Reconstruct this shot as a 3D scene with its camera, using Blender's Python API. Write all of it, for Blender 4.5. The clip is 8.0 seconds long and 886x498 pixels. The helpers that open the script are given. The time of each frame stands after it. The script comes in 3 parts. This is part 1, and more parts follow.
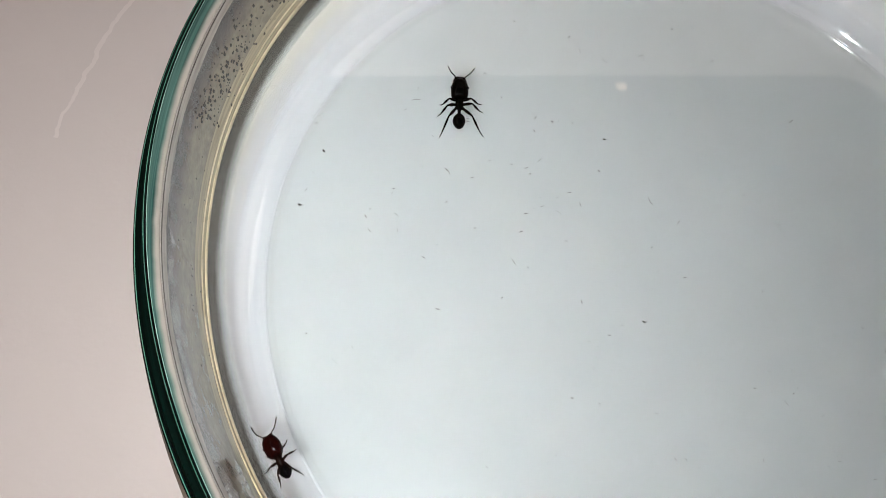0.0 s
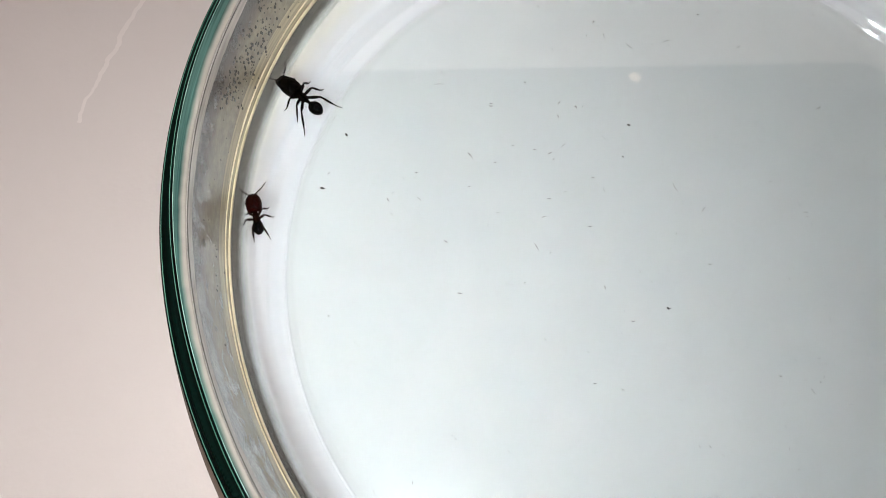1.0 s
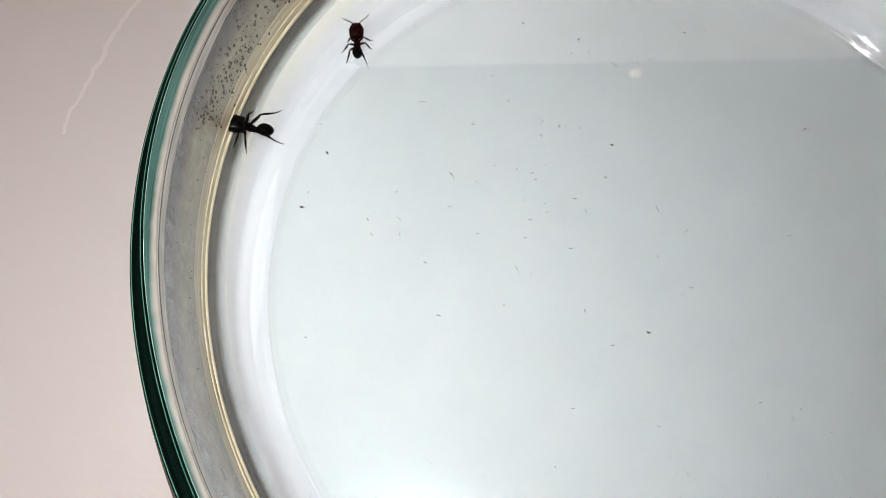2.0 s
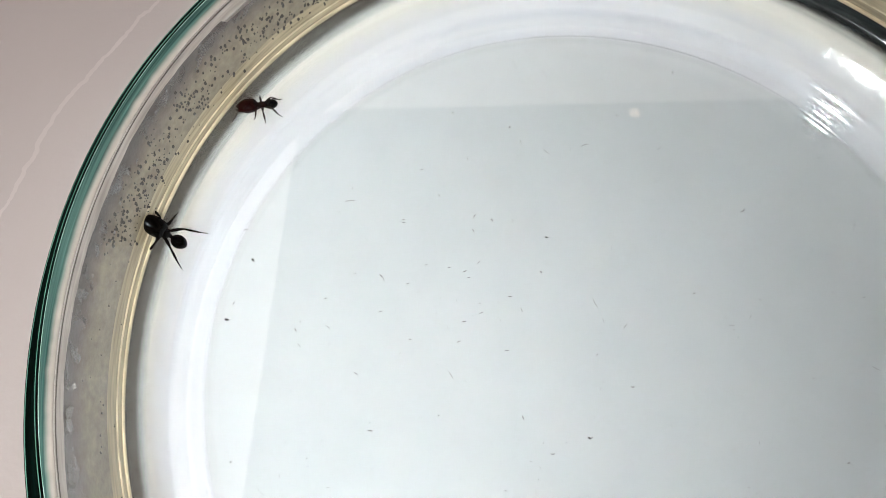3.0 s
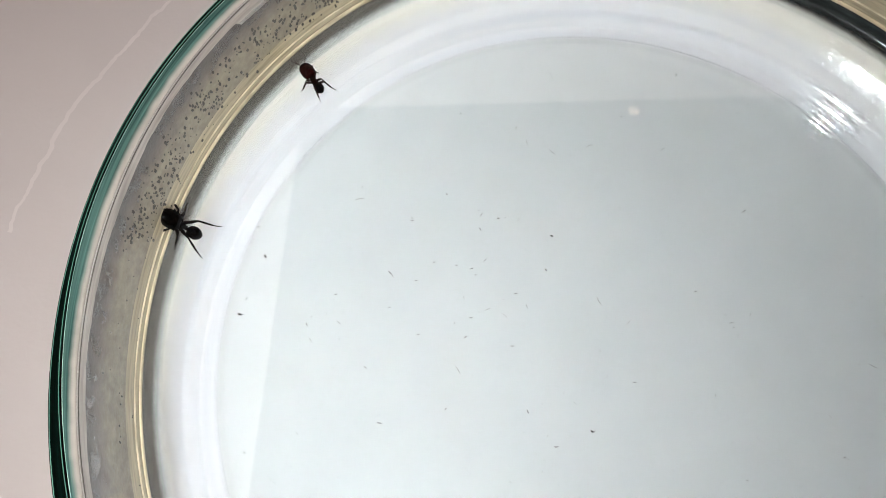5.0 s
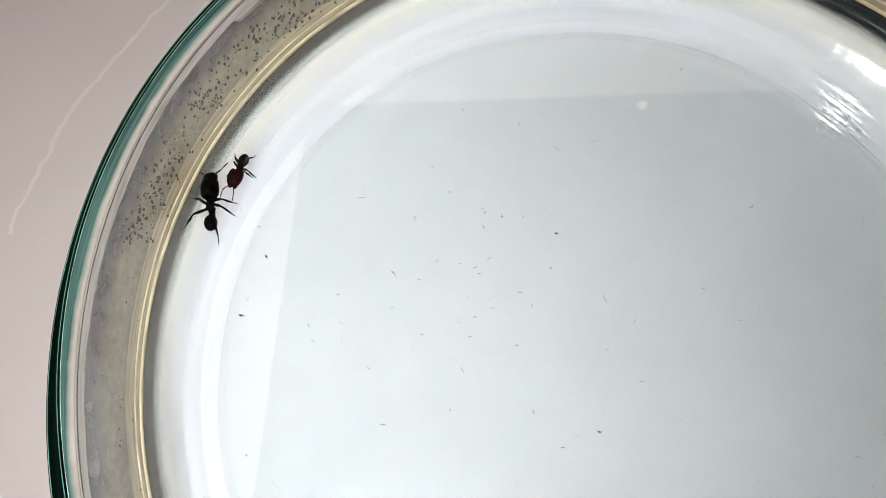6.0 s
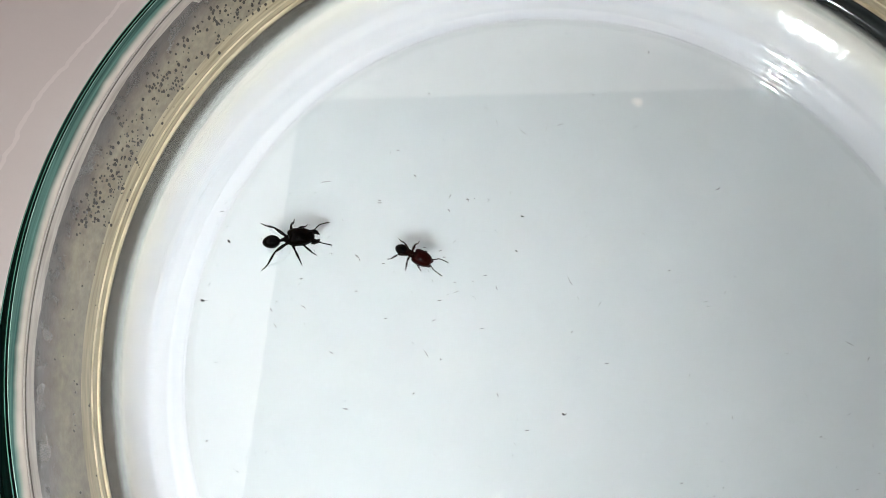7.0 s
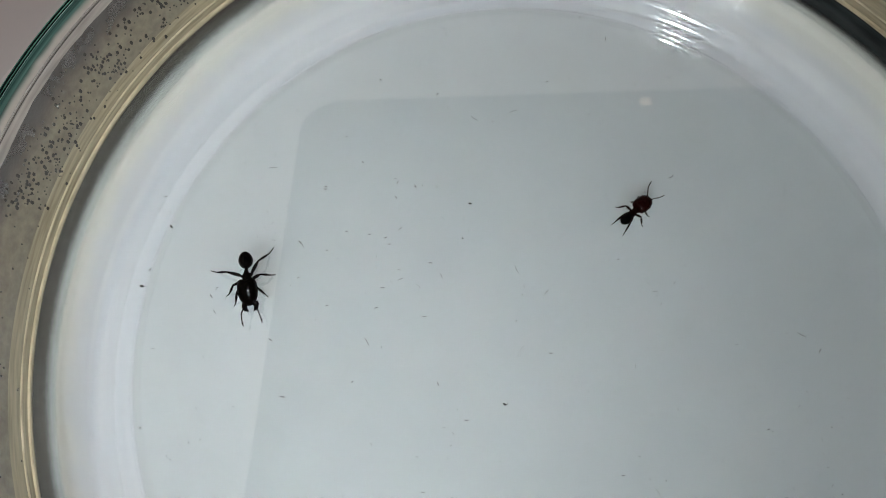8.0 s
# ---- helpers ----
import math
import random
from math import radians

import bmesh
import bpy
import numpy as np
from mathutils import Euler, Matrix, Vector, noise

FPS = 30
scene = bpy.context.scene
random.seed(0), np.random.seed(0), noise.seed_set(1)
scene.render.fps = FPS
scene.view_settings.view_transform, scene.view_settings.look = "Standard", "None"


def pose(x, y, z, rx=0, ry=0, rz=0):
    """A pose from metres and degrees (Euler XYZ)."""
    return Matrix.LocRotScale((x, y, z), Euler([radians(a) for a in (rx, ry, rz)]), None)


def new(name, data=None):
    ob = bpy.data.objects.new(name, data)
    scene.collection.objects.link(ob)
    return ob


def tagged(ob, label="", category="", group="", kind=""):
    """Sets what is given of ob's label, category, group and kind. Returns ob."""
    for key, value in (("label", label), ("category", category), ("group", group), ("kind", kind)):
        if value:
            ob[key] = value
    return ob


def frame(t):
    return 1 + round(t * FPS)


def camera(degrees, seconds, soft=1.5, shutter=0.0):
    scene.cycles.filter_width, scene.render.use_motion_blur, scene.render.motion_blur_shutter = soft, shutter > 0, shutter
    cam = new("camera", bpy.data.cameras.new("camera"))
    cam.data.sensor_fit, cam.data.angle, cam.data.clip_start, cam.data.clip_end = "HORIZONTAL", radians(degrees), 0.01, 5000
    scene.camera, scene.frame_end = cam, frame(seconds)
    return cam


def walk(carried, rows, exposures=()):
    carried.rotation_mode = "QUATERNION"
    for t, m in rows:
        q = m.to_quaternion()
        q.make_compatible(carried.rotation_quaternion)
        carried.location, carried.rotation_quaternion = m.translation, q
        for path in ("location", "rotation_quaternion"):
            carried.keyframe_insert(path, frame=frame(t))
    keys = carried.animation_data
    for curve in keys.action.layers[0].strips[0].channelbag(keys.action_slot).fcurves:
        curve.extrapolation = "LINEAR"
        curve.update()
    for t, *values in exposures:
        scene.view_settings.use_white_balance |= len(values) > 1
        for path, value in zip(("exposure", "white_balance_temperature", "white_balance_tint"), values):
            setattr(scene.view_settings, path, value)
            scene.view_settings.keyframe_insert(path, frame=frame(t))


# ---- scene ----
# camera: a phone held about ten centimetres over the dish, carried slowly across it
CAMERA = [
    (0, pose(-0.03815, -0.03584, 0.09559, 18.15, -1.33, 1.34)),
    (0.5, pose(-0.03601, -0.03698, 0.09582, 18.16, -0.38, 2.25)),
    (1, pose(-0.03975, -0.03771, 0.09454, 17.94, -0.52, 2.11)),
    (1.2, pose(-0.03757, -0.03824, 0.09369, 17.97, 0.19, 3.26)),
    (2.3, pose(-0.03548, -0.03017, 0.09537, 17.62, -0.52, 1.83)),
    (2.5, pose(-0.03102, -0.02672, 0.09549, 18.60, -0.12, 0.91)),
    (2.7, pose(-0.02797, -0.02245, 0.09559, 19.21, -0.17, 0.43)),
    (3, pose(-0.02728, -0.02123, 0.09557, 19.87, -0.17, -0.13)),
    (3.5, pose(-0.02841, -0.01956, 0.09568, 18.85, -0.37, 0.03)),
    (4, pose(-0.02796, -0.02126, 0.09620, 19.21, -0.31, 0.10)),
    (5.5, pose(-0.02813, -0.02170, 0.09856, 19.44, 0.13, 0.33)),
    (6, pose(-0.02797, -0.02137, 0.09673, 19.40, 0.40, -0.08)),
    (6.5, pose(-0.02712, -0.02150, 0.09597, 19.09, 0.08, 0.19)),
    (7, pose(-0.02365, -0.02341, 0.09508, 19.34, -0.08, -0.60)),
    (7.5, pose(-0.02088, -0.02265, 0.09521, 18.79, -0.52, -0.19)),
    (8, pose(-0.01442, -0.02531, 0.09245, 19.72, 0.31, -0.05)),
]
cam = camera(68.2, 8.0, soft=0.65, shutter=0.16)
walk(cam, CAMERA, exposures=[(0.0, -0.2, 6540, 10), (0.5, -0.08, 6540, 10), (1.0, 0.01, 6550, 10), (2.5, -0.07, 6500, 10), (3.5, -0.08, 6500, 10), (6.5, -0.02, 6500, 10), (7.0, -0.1, 6430, 9), (7.5, -0.52, 6360, 8), (8.0, -0.9, 6300, 7)])

# ---- world and light: faint warm ambient, an added overhead panel and the LED ----
world = bpy.data.worlds.new("room_ambient")
scene.world = world
world.use_nodes = True
world.node_tree.nodes["Background"].inputs[0].default_value = (1.0, 0.93, 0.9, 1)
world.node_tree.nodes["Background"].inputs[1].default_value = 0.05
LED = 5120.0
AMBIENT_GLOW = 0.52

R_OUT, R_IN, WALL_H, FILLET = 0.075, 0.0719, 0.0211, 0.0022
GLASS_BASE = 0.003
TABLE_Z = -0.0236  # the glass dish stands on the lip of an added white dish


# ---- materials ----
def material(name, color=(0.8, 0.8, 0.8), rough=0.5, metal=0.0, ior=1.45, coat=0.0, spec=0.5):
    m = bpy.data.materials.new(name)
    m.use_nodes = True
    b = m.node_tree.nodes["Principled BSDF"]
    b.inputs["Base Color"].default_value = (*color, 1)
    b.inputs["Roughness"].default_value = rough
    b.inputs["Metallic"].default_value = metal
    b.inputs["IOR"].default_value = ior
    b.inputs["Coat Weight"].default_value = coat
    b.inputs["Specular IOR Level"].default_value = spec
    return m


def vary(m, a, b, scale, detail=4.0, bump=0.0, bump_scale=None, fine=None):
    """Two-scale colour variation and a fine relief, in object space."""
    nt = m.node_tree
    n, links = nt.nodes, nt.links
    bsdf = n["Principled BSDF"]
    co = n.new("ShaderNodeTexCoord")
    tex = n.new("ShaderNodeTexNoise")
    tex.inputs["Scale"].default_value, tex.inputs["Detail"].default_value = scale, detail
    links.new(co.outputs["Object"], tex.inputs["Vector"])
    mix = n.new("ShaderNodeMix")
    mix.data_type = "RGBA"
    mix.inputs["A"].default_value, mix.inputs["B"].default_value = (*a, 1), (*b, 1)
    links.new(tex.outputs["Fac"], mix.inputs["Factor"])
    links.new(mix.outputs["Result"], bsdf.inputs["Base Color"])
    if bump:
        t2 = n.new("ShaderNodeTexNoise")
        t2.inputs["Scale"].default_value, t2.inputs["Detail"].default_value = bump_scale, 5
        links.new(co.outputs["Object"], t2.inputs["Vector"])
        bp = n.new("ShaderNodeBump")
        bp.inputs["Strength"].default_value, bp.inputs["Distance"].default_value = bump, 0.0004
        links.new(t2.outputs["Fac"], bp.inputs["Height"])
        links.new(bp.outputs["Normal"], bsdf.inputs["Normal"])
    return m


def streaks(m, a, b, scale, along=3.0, bump=0.0):
    """Fine lines that run round the dish: noise over radius and height, stretched along the angle."""
    nt = m.node_tree
    n, links = nt.nodes, nt.links
    co, sep = n.new("ShaderNodeTexCoord"), n.new("ShaderNodeSeparateXYZ")
    links.new(co.outputs["Object"], sep.inputs[0])
    flat, ln, ang = n.new("ShaderNodeCombineXYZ"), n.new("ShaderNodeVectorMath"), n.new("ShaderNodeMath")
    links.new(sep.outputs["X"], flat.inputs["X"])
    links.new(sep.outputs["Y"], flat.inputs["Y"])
    ln.operation, ang.operation = "LENGTH", "ARCTAN2"
    links.new(flat.outputs[0], ln.inputs[0])
    links.new(sep.outputs["Y"], ang.inputs[0])
    turn = n.new("ShaderNodeMath")
    turn.operation = "MULTIPLY"
    turn.inputs[1].default_value = -1.0
    links.new(sep.outputs["X"], turn.inputs[0])
    links.new(turn.outputs[0], ang.inputs[1])
    k = n.new("ShaderNodeMath")
    k.operation = "MULTIPLY"
    k.inputs[1].default_value = along / scale
    links.new(ang.outputs[0], k.inputs[0])
    v = n.new("ShaderNodeCombineXYZ")
    links.new(ln.outputs["Value"], v.inputs["X"])
    links.new(k.outputs[0], v.inputs["Y"])
    links.new(sep.outputs["Z"], v.inputs["Z"])
    tex = n.new("ShaderNodeTexNoise")
    tex.inputs["Scale"].default_value, tex.inputs["Detail"].default_value = scale, 5
    links.new(v.outputs[0], tex.inputs["Vector"])
    ramp = n.new("ShaderNodeMapRange")
    ramp.inputs["From Min"].default_value, ramp.inputs["From Max"].default_value = 0.32, 0.68
    links.new(tex.outputs["Fac"], ramp.inputs["Value"])
    mix = n.new("ShaderNodeMix")
    mix.data_type = "RGBA"
    mix.inputs["A"].default_value, mix.inputs["B"].default_value = (*a, 1), (*b, 1)
    links.new(ramp.outputs["Result"], mix.inputs["Factor"])
    links.new(mix.outputs["Result"], n["Principled BSDF"].inputs["Base Color"])
    if bump:
        bp = n.new("ShaderNodeBump")
        bp.inputs["Strength"].default_value, bp.inputs["Distance"].default_value = bump, 0.0003
        links.new(tex.outputs["Fac"], bp.inputs["Height"])
        links.new(bp.outputs["Normal"], n["Principled BSDF"].inputs["Normal"])
    return m


def blend(m, color, axis, lo, hi):
    """Carries the base colour over to another one between two heights (axis Z) or two radii (axis R)."""
    nt = m.node_tree
    n, links = nt.nodes, nt.links
    src = n["Principled BSDF"].inputs["Base Color"].links[0].from_socket
    co, rng, mix = n.new("ShaderNodeTexCoord"), n.new("ShaderNodeMapRange"), n.new("ShaderNodeMix")
    mask, ln, wob, add = n.new("ShaderNodeVectorMath"), n.new("ShaderNodeVectorMath"), n.new("ShaderNodeTexNoise"), n.new("ShaderNodeMath")
    mask.operation, ln.operation, add.operation = "MULTIPLY", "LENGTH", "MULTIPLY_ADD"
    mask.inputs[1].default_value = (0, 0, 1) if axis == "Z" else (1, 1, 0)
    links.new(co.outputs["Object"], mask.inputs[0])
    links.new(mask.outputs[0], ln.inputs[0])
    wob.inputs["Scale"].default_value = 260
    links.new(co.outputs["Object"], wob.inputs["Vector"])
    links.new(wob.outputs["Fac"], add.inputs[0])
    add.inputs[1].default_value = abs(hi - lo) * 0.5
    links.new(ln.outputs["Value"], add.inputs[2])
    links.new(add.outputs[0], rng.inputs["Value"])
    rng.interpolation_type = "SMOOTHSTEP"
    rng.inputs["From Min"].default_value, rng.inputs["From Max"].default_value = lo, hi
    mix.data_type = "RGBA"
    links.new(rng.outputs["Result"], mix.inputs["Factor"])
    links.new(src, mix.inputs["A"])
    mix.inputs["B"].default_value = (*color, 1)
    links.new(mix.outputs["Result"], n["Principled BSDF"].inputs["Base Color"])
    return m


M_TABLE = vary(material("table_laminate", rough=0.42), (0.455, 0.412, 0.402), (0.51, 0.465, 0.452), 25, 5, 0.12, 900)
# the side is paler than the base: a band of light put into colour
M_LIGHT_BAND = streaks(material("white_light_band", rough=0.4, spec=0.2), (0.80, 0.825, 0.87), (0.875, 0.885, 0.91), 520, 1.5, 0.12)
M_ADDED_BASE = vary(material("bluish_dish_base", rough=0.5, spec=0.04), (0.665, 0.70, 0.712), (0.75, 0.78, 0.788), 160, 13)
M_BAND_LINE = material("bright_band_line", (0.74, 0.76, 0.79), 0.4)
# scattering set wide, to fade the ants' shadows
for translucent in (M_LIGHT_BAND, M_ADDED_BASE):
    skin = translucent.node_tree.nodes["Principled BSDF"]
    skin.subsurface_method = "BURLEY"
    skin.inputs["Subsurface Weight"].default_value = 1.0
    skin.inputs["Subsurface Radius"].default_value = (1.0, 0.92, 0.88)
    skin.inputs["Subsurface Scale"].default_value = 0.017
M_ROOM = vary(material("room_paint", rough=0.8), (0.6, 0.52, 0.48), (0.66, 0.58, 0.54), 3)
M_WOOD = vary(material("floor_boards", rough=0.5), (0.2, 0.13, 0.08), (0.3, 0.2, 0.12), 8)


def clear_pane(name, tint, gloss_part=0.09, soft=0.03):
    """Flat glass: what lies under it shows through, with the steady gloss that glass has when looked down upon."""
    m = bpy.data.materials.new(name)
    m.use_nodes = True
    nt = m.node_tree
    nt.nodes.clear()
    out = nt.nodes.new("ShaderNodeOutputMaterial")
    clear = nt.nodes.new("ShaderNodeBsdfTransparent")
    clear.inputs["Color"].default_value = (*tint, 1)
    gloss = nt.nodes.new("ShaderNodeBsdfGlossy")
    gloss.inputs["Roughness"].default_value = soft
    mix = nt.nodes.new("ShaderNodeMixShader")
    mix.inputs[0].default_value = gloss_part
    nt.links.new(clear.outputs[0], mix.inputs[1])
    nt.links.new(gloss.outputs[0], mix.inputs[2])
    nt.links.new(mix.outputs[0], out.inputs["Surface"])
    return m


def ripple(m, scale, strength):
    """A slight unevenness in a clear glossy surface."""
    n, links = m.node_tree.nodes, m.node_tree.links
    co, tex, bp = n.new("ShaderNodeTexCoord"), n.new("ShaderNodeTexNoise"), n.new("ShaderNodeBump")
    tex.inputs["Scale"].default_value, tex.inputs["Detail"].default_value = scale, 3
    bp.inputs["Strength"].default_value, bp.inputs["Distance"].default_value = strength, 0.0006
    links.new(co.outputs["Object"], tex.inputs["Vector"])
    links.new(tex.outputs["Fac"], bp.inputs["Height"])
    links.new(bp.outputs["Normal"], next(k for k in n if k.type == "BSDF_GLOSSY").inputs["Normal"])


M_WALL = clear_pane("wall_glass", (0.955, 0.975, 0.965))
M_RIM_DARK = streaks(material("dark_rim_glass", rough=0.25, spec=0.03), (0.0002, 0.0008, 0.0006), (0.0009, 0.0045, 0.0034), 2200, 2.0)
M_RIM = streaks(material("green_rim_glass", rough=0.15, ior=1.5), (0.006, 0.027, 0.024), (0.05, 0.108, 0.094), 2600, 3.0, 0.3)


blend(M_RIM, (0.29, 0.258, 0.232), "R", 0.07295, 0.0721)
# outermost, the painted light band turns creamier
blend(M_LIGHT_BAND, (0.93, 0.925, 0.86), "R", 0.0735, 0.0747)
M_RIM_LIGHT = streaks(material("pale_green_line", rough=0.15), (0.04, 0.12, 0.10), (0.36, 0.50, 0.45), 1200, 12.0)
M_RIM_LINE = streaks(material("dark_green_line", rough=0.2), (0.02, 0.08, 0.06), (0.11, 0.26, 0.20), 2600, 3.0)


def film(name, a, b, cover, fade=None, blotch=0.0, coat=1.0):
    """A thin see-through layer: part of the light goes straight through it; fade: the radii between which it thins out
    to nothing; blotch: how uneven it is.
    """
    m = material(name, rough=0.5, coat=coat, spec=0.5 * coat)
    if blotch:
        vary(m, a, b, 900, 6, 0.25, 1800)
    else:
        streaks(m, a, b, 1600, 9.0, 0.12)
    nt = m.node_tree
    nodes, links = nt.nodes, nt.links
    nodes["Principled BSDF"].inputs["Coat Roughness"].default_value = 0.06
    mix, clear = nodes.new("ShaderNodeMixShader"), nodes.new("ShaderNodeBsdfTransparent")
    mix.inputs[0].default_value = cover
    co = nodes.new("ShaderNodeTexCoord")
    if fade:
        cut, ln, rng = (nodes.new(k) for k in ("ShaderNodeVectorMath", "ShaderNodeVectorMath", "ShaderNodeMapRange"))
        cut.operation, ln.operation = "MULTIPLY", "LENGTH"
        cut.inputs[1].default_value = (1, 1, 0)
        links.new(co.outputs["Object"], cut.inputs[0])
        links.new(cut.outputs[0], ln.inputs[0])
        links.new(ln.outputs["Value"], rng.inputs["Value"])
        rng.inputs["From Min"].default_value, rng.inputs["From Max"].default_value = fade
        rng.inputs["To Max"].default_value = cover
        links.new(rng.outputs["Result"], mix.inputs[0])
    if blotch:
        tex, rng = nodes.new("ShaderNodeTexNoise"), nodes.new("ShaderNodeMapRange")
        tex.inputs["Scale"].default_value, tex.inputs["Detail"].default_value = 420, 7
        links.new(co.outputs["Object"], tex.inputs["Vector"])
        links.new(tex.outputs["Fac"], rng.inputs["Value"])
        rng.inputs["From Min"].default_value, rng.inputs["From Max"].default_value = 0.3, 0.6
        rng.inputs["To Min"].default_value, rng.inputs["To Max"].default_value = cover - blotch, cover
        links.new(rng.outputs["Result"], mix.inputs[0])
    links.new(clear.outputs[0], mix.inputs[1])
    links.new(nodes["Principled BSDF"].outputs[0], mix.inputs[2])
    links.new(mix.outputs[0], nodes["Material Output"].inputs["Surface"])
    return m


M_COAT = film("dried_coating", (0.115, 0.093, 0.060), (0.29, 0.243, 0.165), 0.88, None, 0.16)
M_COAT_LOW = film("yellowish_coating", (0.22, 0.18, 0.105), (0.40, 0.335, 0.215), 0.88)
# shade of the corner, painted from bluish to near black at the wall
M_CORNER = film("corner_darkening", (0.20, 0.255, 0.29), (0.30, 0.37, 0.41), 0.8, (0.0699, 0.0713), 0.0, 0.5)
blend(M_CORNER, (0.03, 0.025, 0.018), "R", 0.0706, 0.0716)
# near black: the darkness of the far corner, put into colour
M_DARK_CORNER = film("dark_corner_shade", (0.004, 0.006, 0.006), (0.016, 0.022, 0.022), 0.97, (0.0694, 0.0706), 0.0, 0.3)
# a little paler than the table, for the arc of light on it
M_CAUSTIC = vary(material("pale_caustic", rough=0.3), (0.525, 0.475, 0.46), (0.595, 0.545, 0.53), 120, 5)
M_PALE_BAND = film("lit_table_tint", (0.25, 0.215, 0.192), (0.39, 0.342, 0.31), 0.8)
# colour of the shadow along the outside of the rim
M_RIM_SHADOW = vary(material("brown_rim_shadow", rough=0.6), (0.02, 0.012, 0.008), (0.10, 0.065, 0.045), 700, 6)
M_SEAM = material("brown_seam", (0.05, 0.042, 0.034), 0.5)
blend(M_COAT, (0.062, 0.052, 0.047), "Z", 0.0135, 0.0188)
M_BEAD = streaks(material("coating_bead", rough=0.32), (0.31, 0.257, 0.165), (0.58, 0.485, 0.325), 900, 14.0)
M_FLOOR = clear_pane("dish_floor_glass", (0.96, 0.985, 1.0), 0.115, 0.04)
M_GLAZE = clear_pane("clear_glaze", (1.0, 1.0, 1.0), 0.055, 0.05)
M_GLAZE_ROUGH = clear_pane("uneven_clear_glaze", (1.0, 1.0, 1.0), 0.055, 0.065)
ripple(M_GLAZE, 160, 0.006)
ripple(M_GLAZE_ROUGH, 420, 0.075)
M_DROP = material("water_droplet", (0.045, 0.042, 0.036), 0.12)
M_BLACK = vary(material("black_cuticle", rough=0.08, spec=0.1), (0.0004, 0.0003, 0.0003), (0.001, 0.0008, 0.0006), 900, 4, 0.10, 4500)
M_BLACK_TAIL = material("shiny_black_cuticle", (0.0006, 0.0005, 0.0005), 0.07, spec=0.14)
M_BLACK_LEG = material("dark_leg_cuticle", (0.0016, 0.0012, 0.001), 0.25, spec=0.04)
M_RED = vary(material("red_cuticle", rough=0.09, spec=0.16), (0.0045, 0.0005, 0.0004), (0.011, 0.0010, 0.0008), 900, 4, 0.06, 3000)
M_BROWN = vary(material("brown_cuticle", rough=0.15, spec=0.08), (0.0025, 0.0008, 0.0005), (0.006, 0.002, 0.001), 900, 4)
M_BROWN_LEG = material("brown_leg_cuticle", (0.006, 0.0028, 0.002), 0.3, spec=0.08)
M_EYE = material("ant_eye", (0.004, 0.004, 0.004), 0.1)
M_SPECK = material("dark_crumb", (0.03, 0.028, 0.03), 0.8)
M_LINT = material("grey_lint", (0.26, 0.27, 0.28), 0.9)
M_PALE = material("pale_lint", (0.27, 0.28, 0.29), 0.9)
M_FLAKE = clear_pane("glassy_flake", (0.97, 0.98, 1.0), 0.3)
M_METAL = material("panel_metal", (0.5, 0.5, 0.5), 0.35, 1.0)
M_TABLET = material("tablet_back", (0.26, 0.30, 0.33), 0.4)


def emitter(name, color, strength):
    m = bpy.data.materials.new(name)
    m.use_nodes = True
    b = m.node_tree.nodes["Principled BSDF"]
    b.inputs["Emission Color"].default_value = (*color, 1)
    b.inputs["Emission Strength"].default_value = strength
    return m


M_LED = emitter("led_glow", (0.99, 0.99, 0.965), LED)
M_GLOW = emitter("ambient_panel_glow", (1.0, 0.82, 0.77), AMBIENT_GLOW)
M_SPOT_GLOW = emitter("warm_spot_glow", (1.0, 0.72, 0.55), 2.2)


# ---- mesh helpers ----
def mesh_from(bm, name, mat, smooth=True):
    me = bpy.data.meshes.new(name)
    bmesh.ops.recalc_face_normals(bm, faces=bm.faces)
    bm.to_mesh(me)
    bm.free()
    me.materials.append(mat)
    if smooth:
        me.polygons.foreach_set("use_smooth", [True] * len(me.polygons))
        me.set_sharp_from_angle(angle=radians(38))
    return me


def part(name, bm, mat, parent=None, label="", smooth=True):
    ob = new(name, mesh_from(bm, name, mat, smooth))
    if parent:
        ob.parent = parent
    return tagged(ob, label)


def box(sx, sy, sz, at=(0, 0, 0), bevel=0.0):
    bm = bmesh.new()
    bmesh.ops.create_cube(bm, size=1)
    bmesh.ops.scale(bm, vec=(sx, sy, sz), verts=bm.verts)
    if bevel:
        bmesh.ops.bevel(bm, geom=bm.edges[:], offset=bevel, segments=3, profile=0.5, affect="EDGES")
    bmesh.ops.translate(bm, vec=at, verts=bm.verts)
    return bm


def lathe(profile, steps, closed):
    """Turns a profile of (radius, height) round the z axis."""
    bm = bmesh.new()
    rings = []
    for i in range(steps):
        a = 2 * math.pi * i / steps
        rings.append([bm.verts.new((r * math.cos(a), r * math.sin(a), z)) for r, z in profile])
    n = len(profile)
    for i in range(steps):
        p, q = rings[i], rings[(i + 1) % steps]
        for j in range(n if closed else n - 1):
            bm.faces.new((p[j], q[j], q[(j + 1) % n], p[(j + 1) % n]))
    return bm


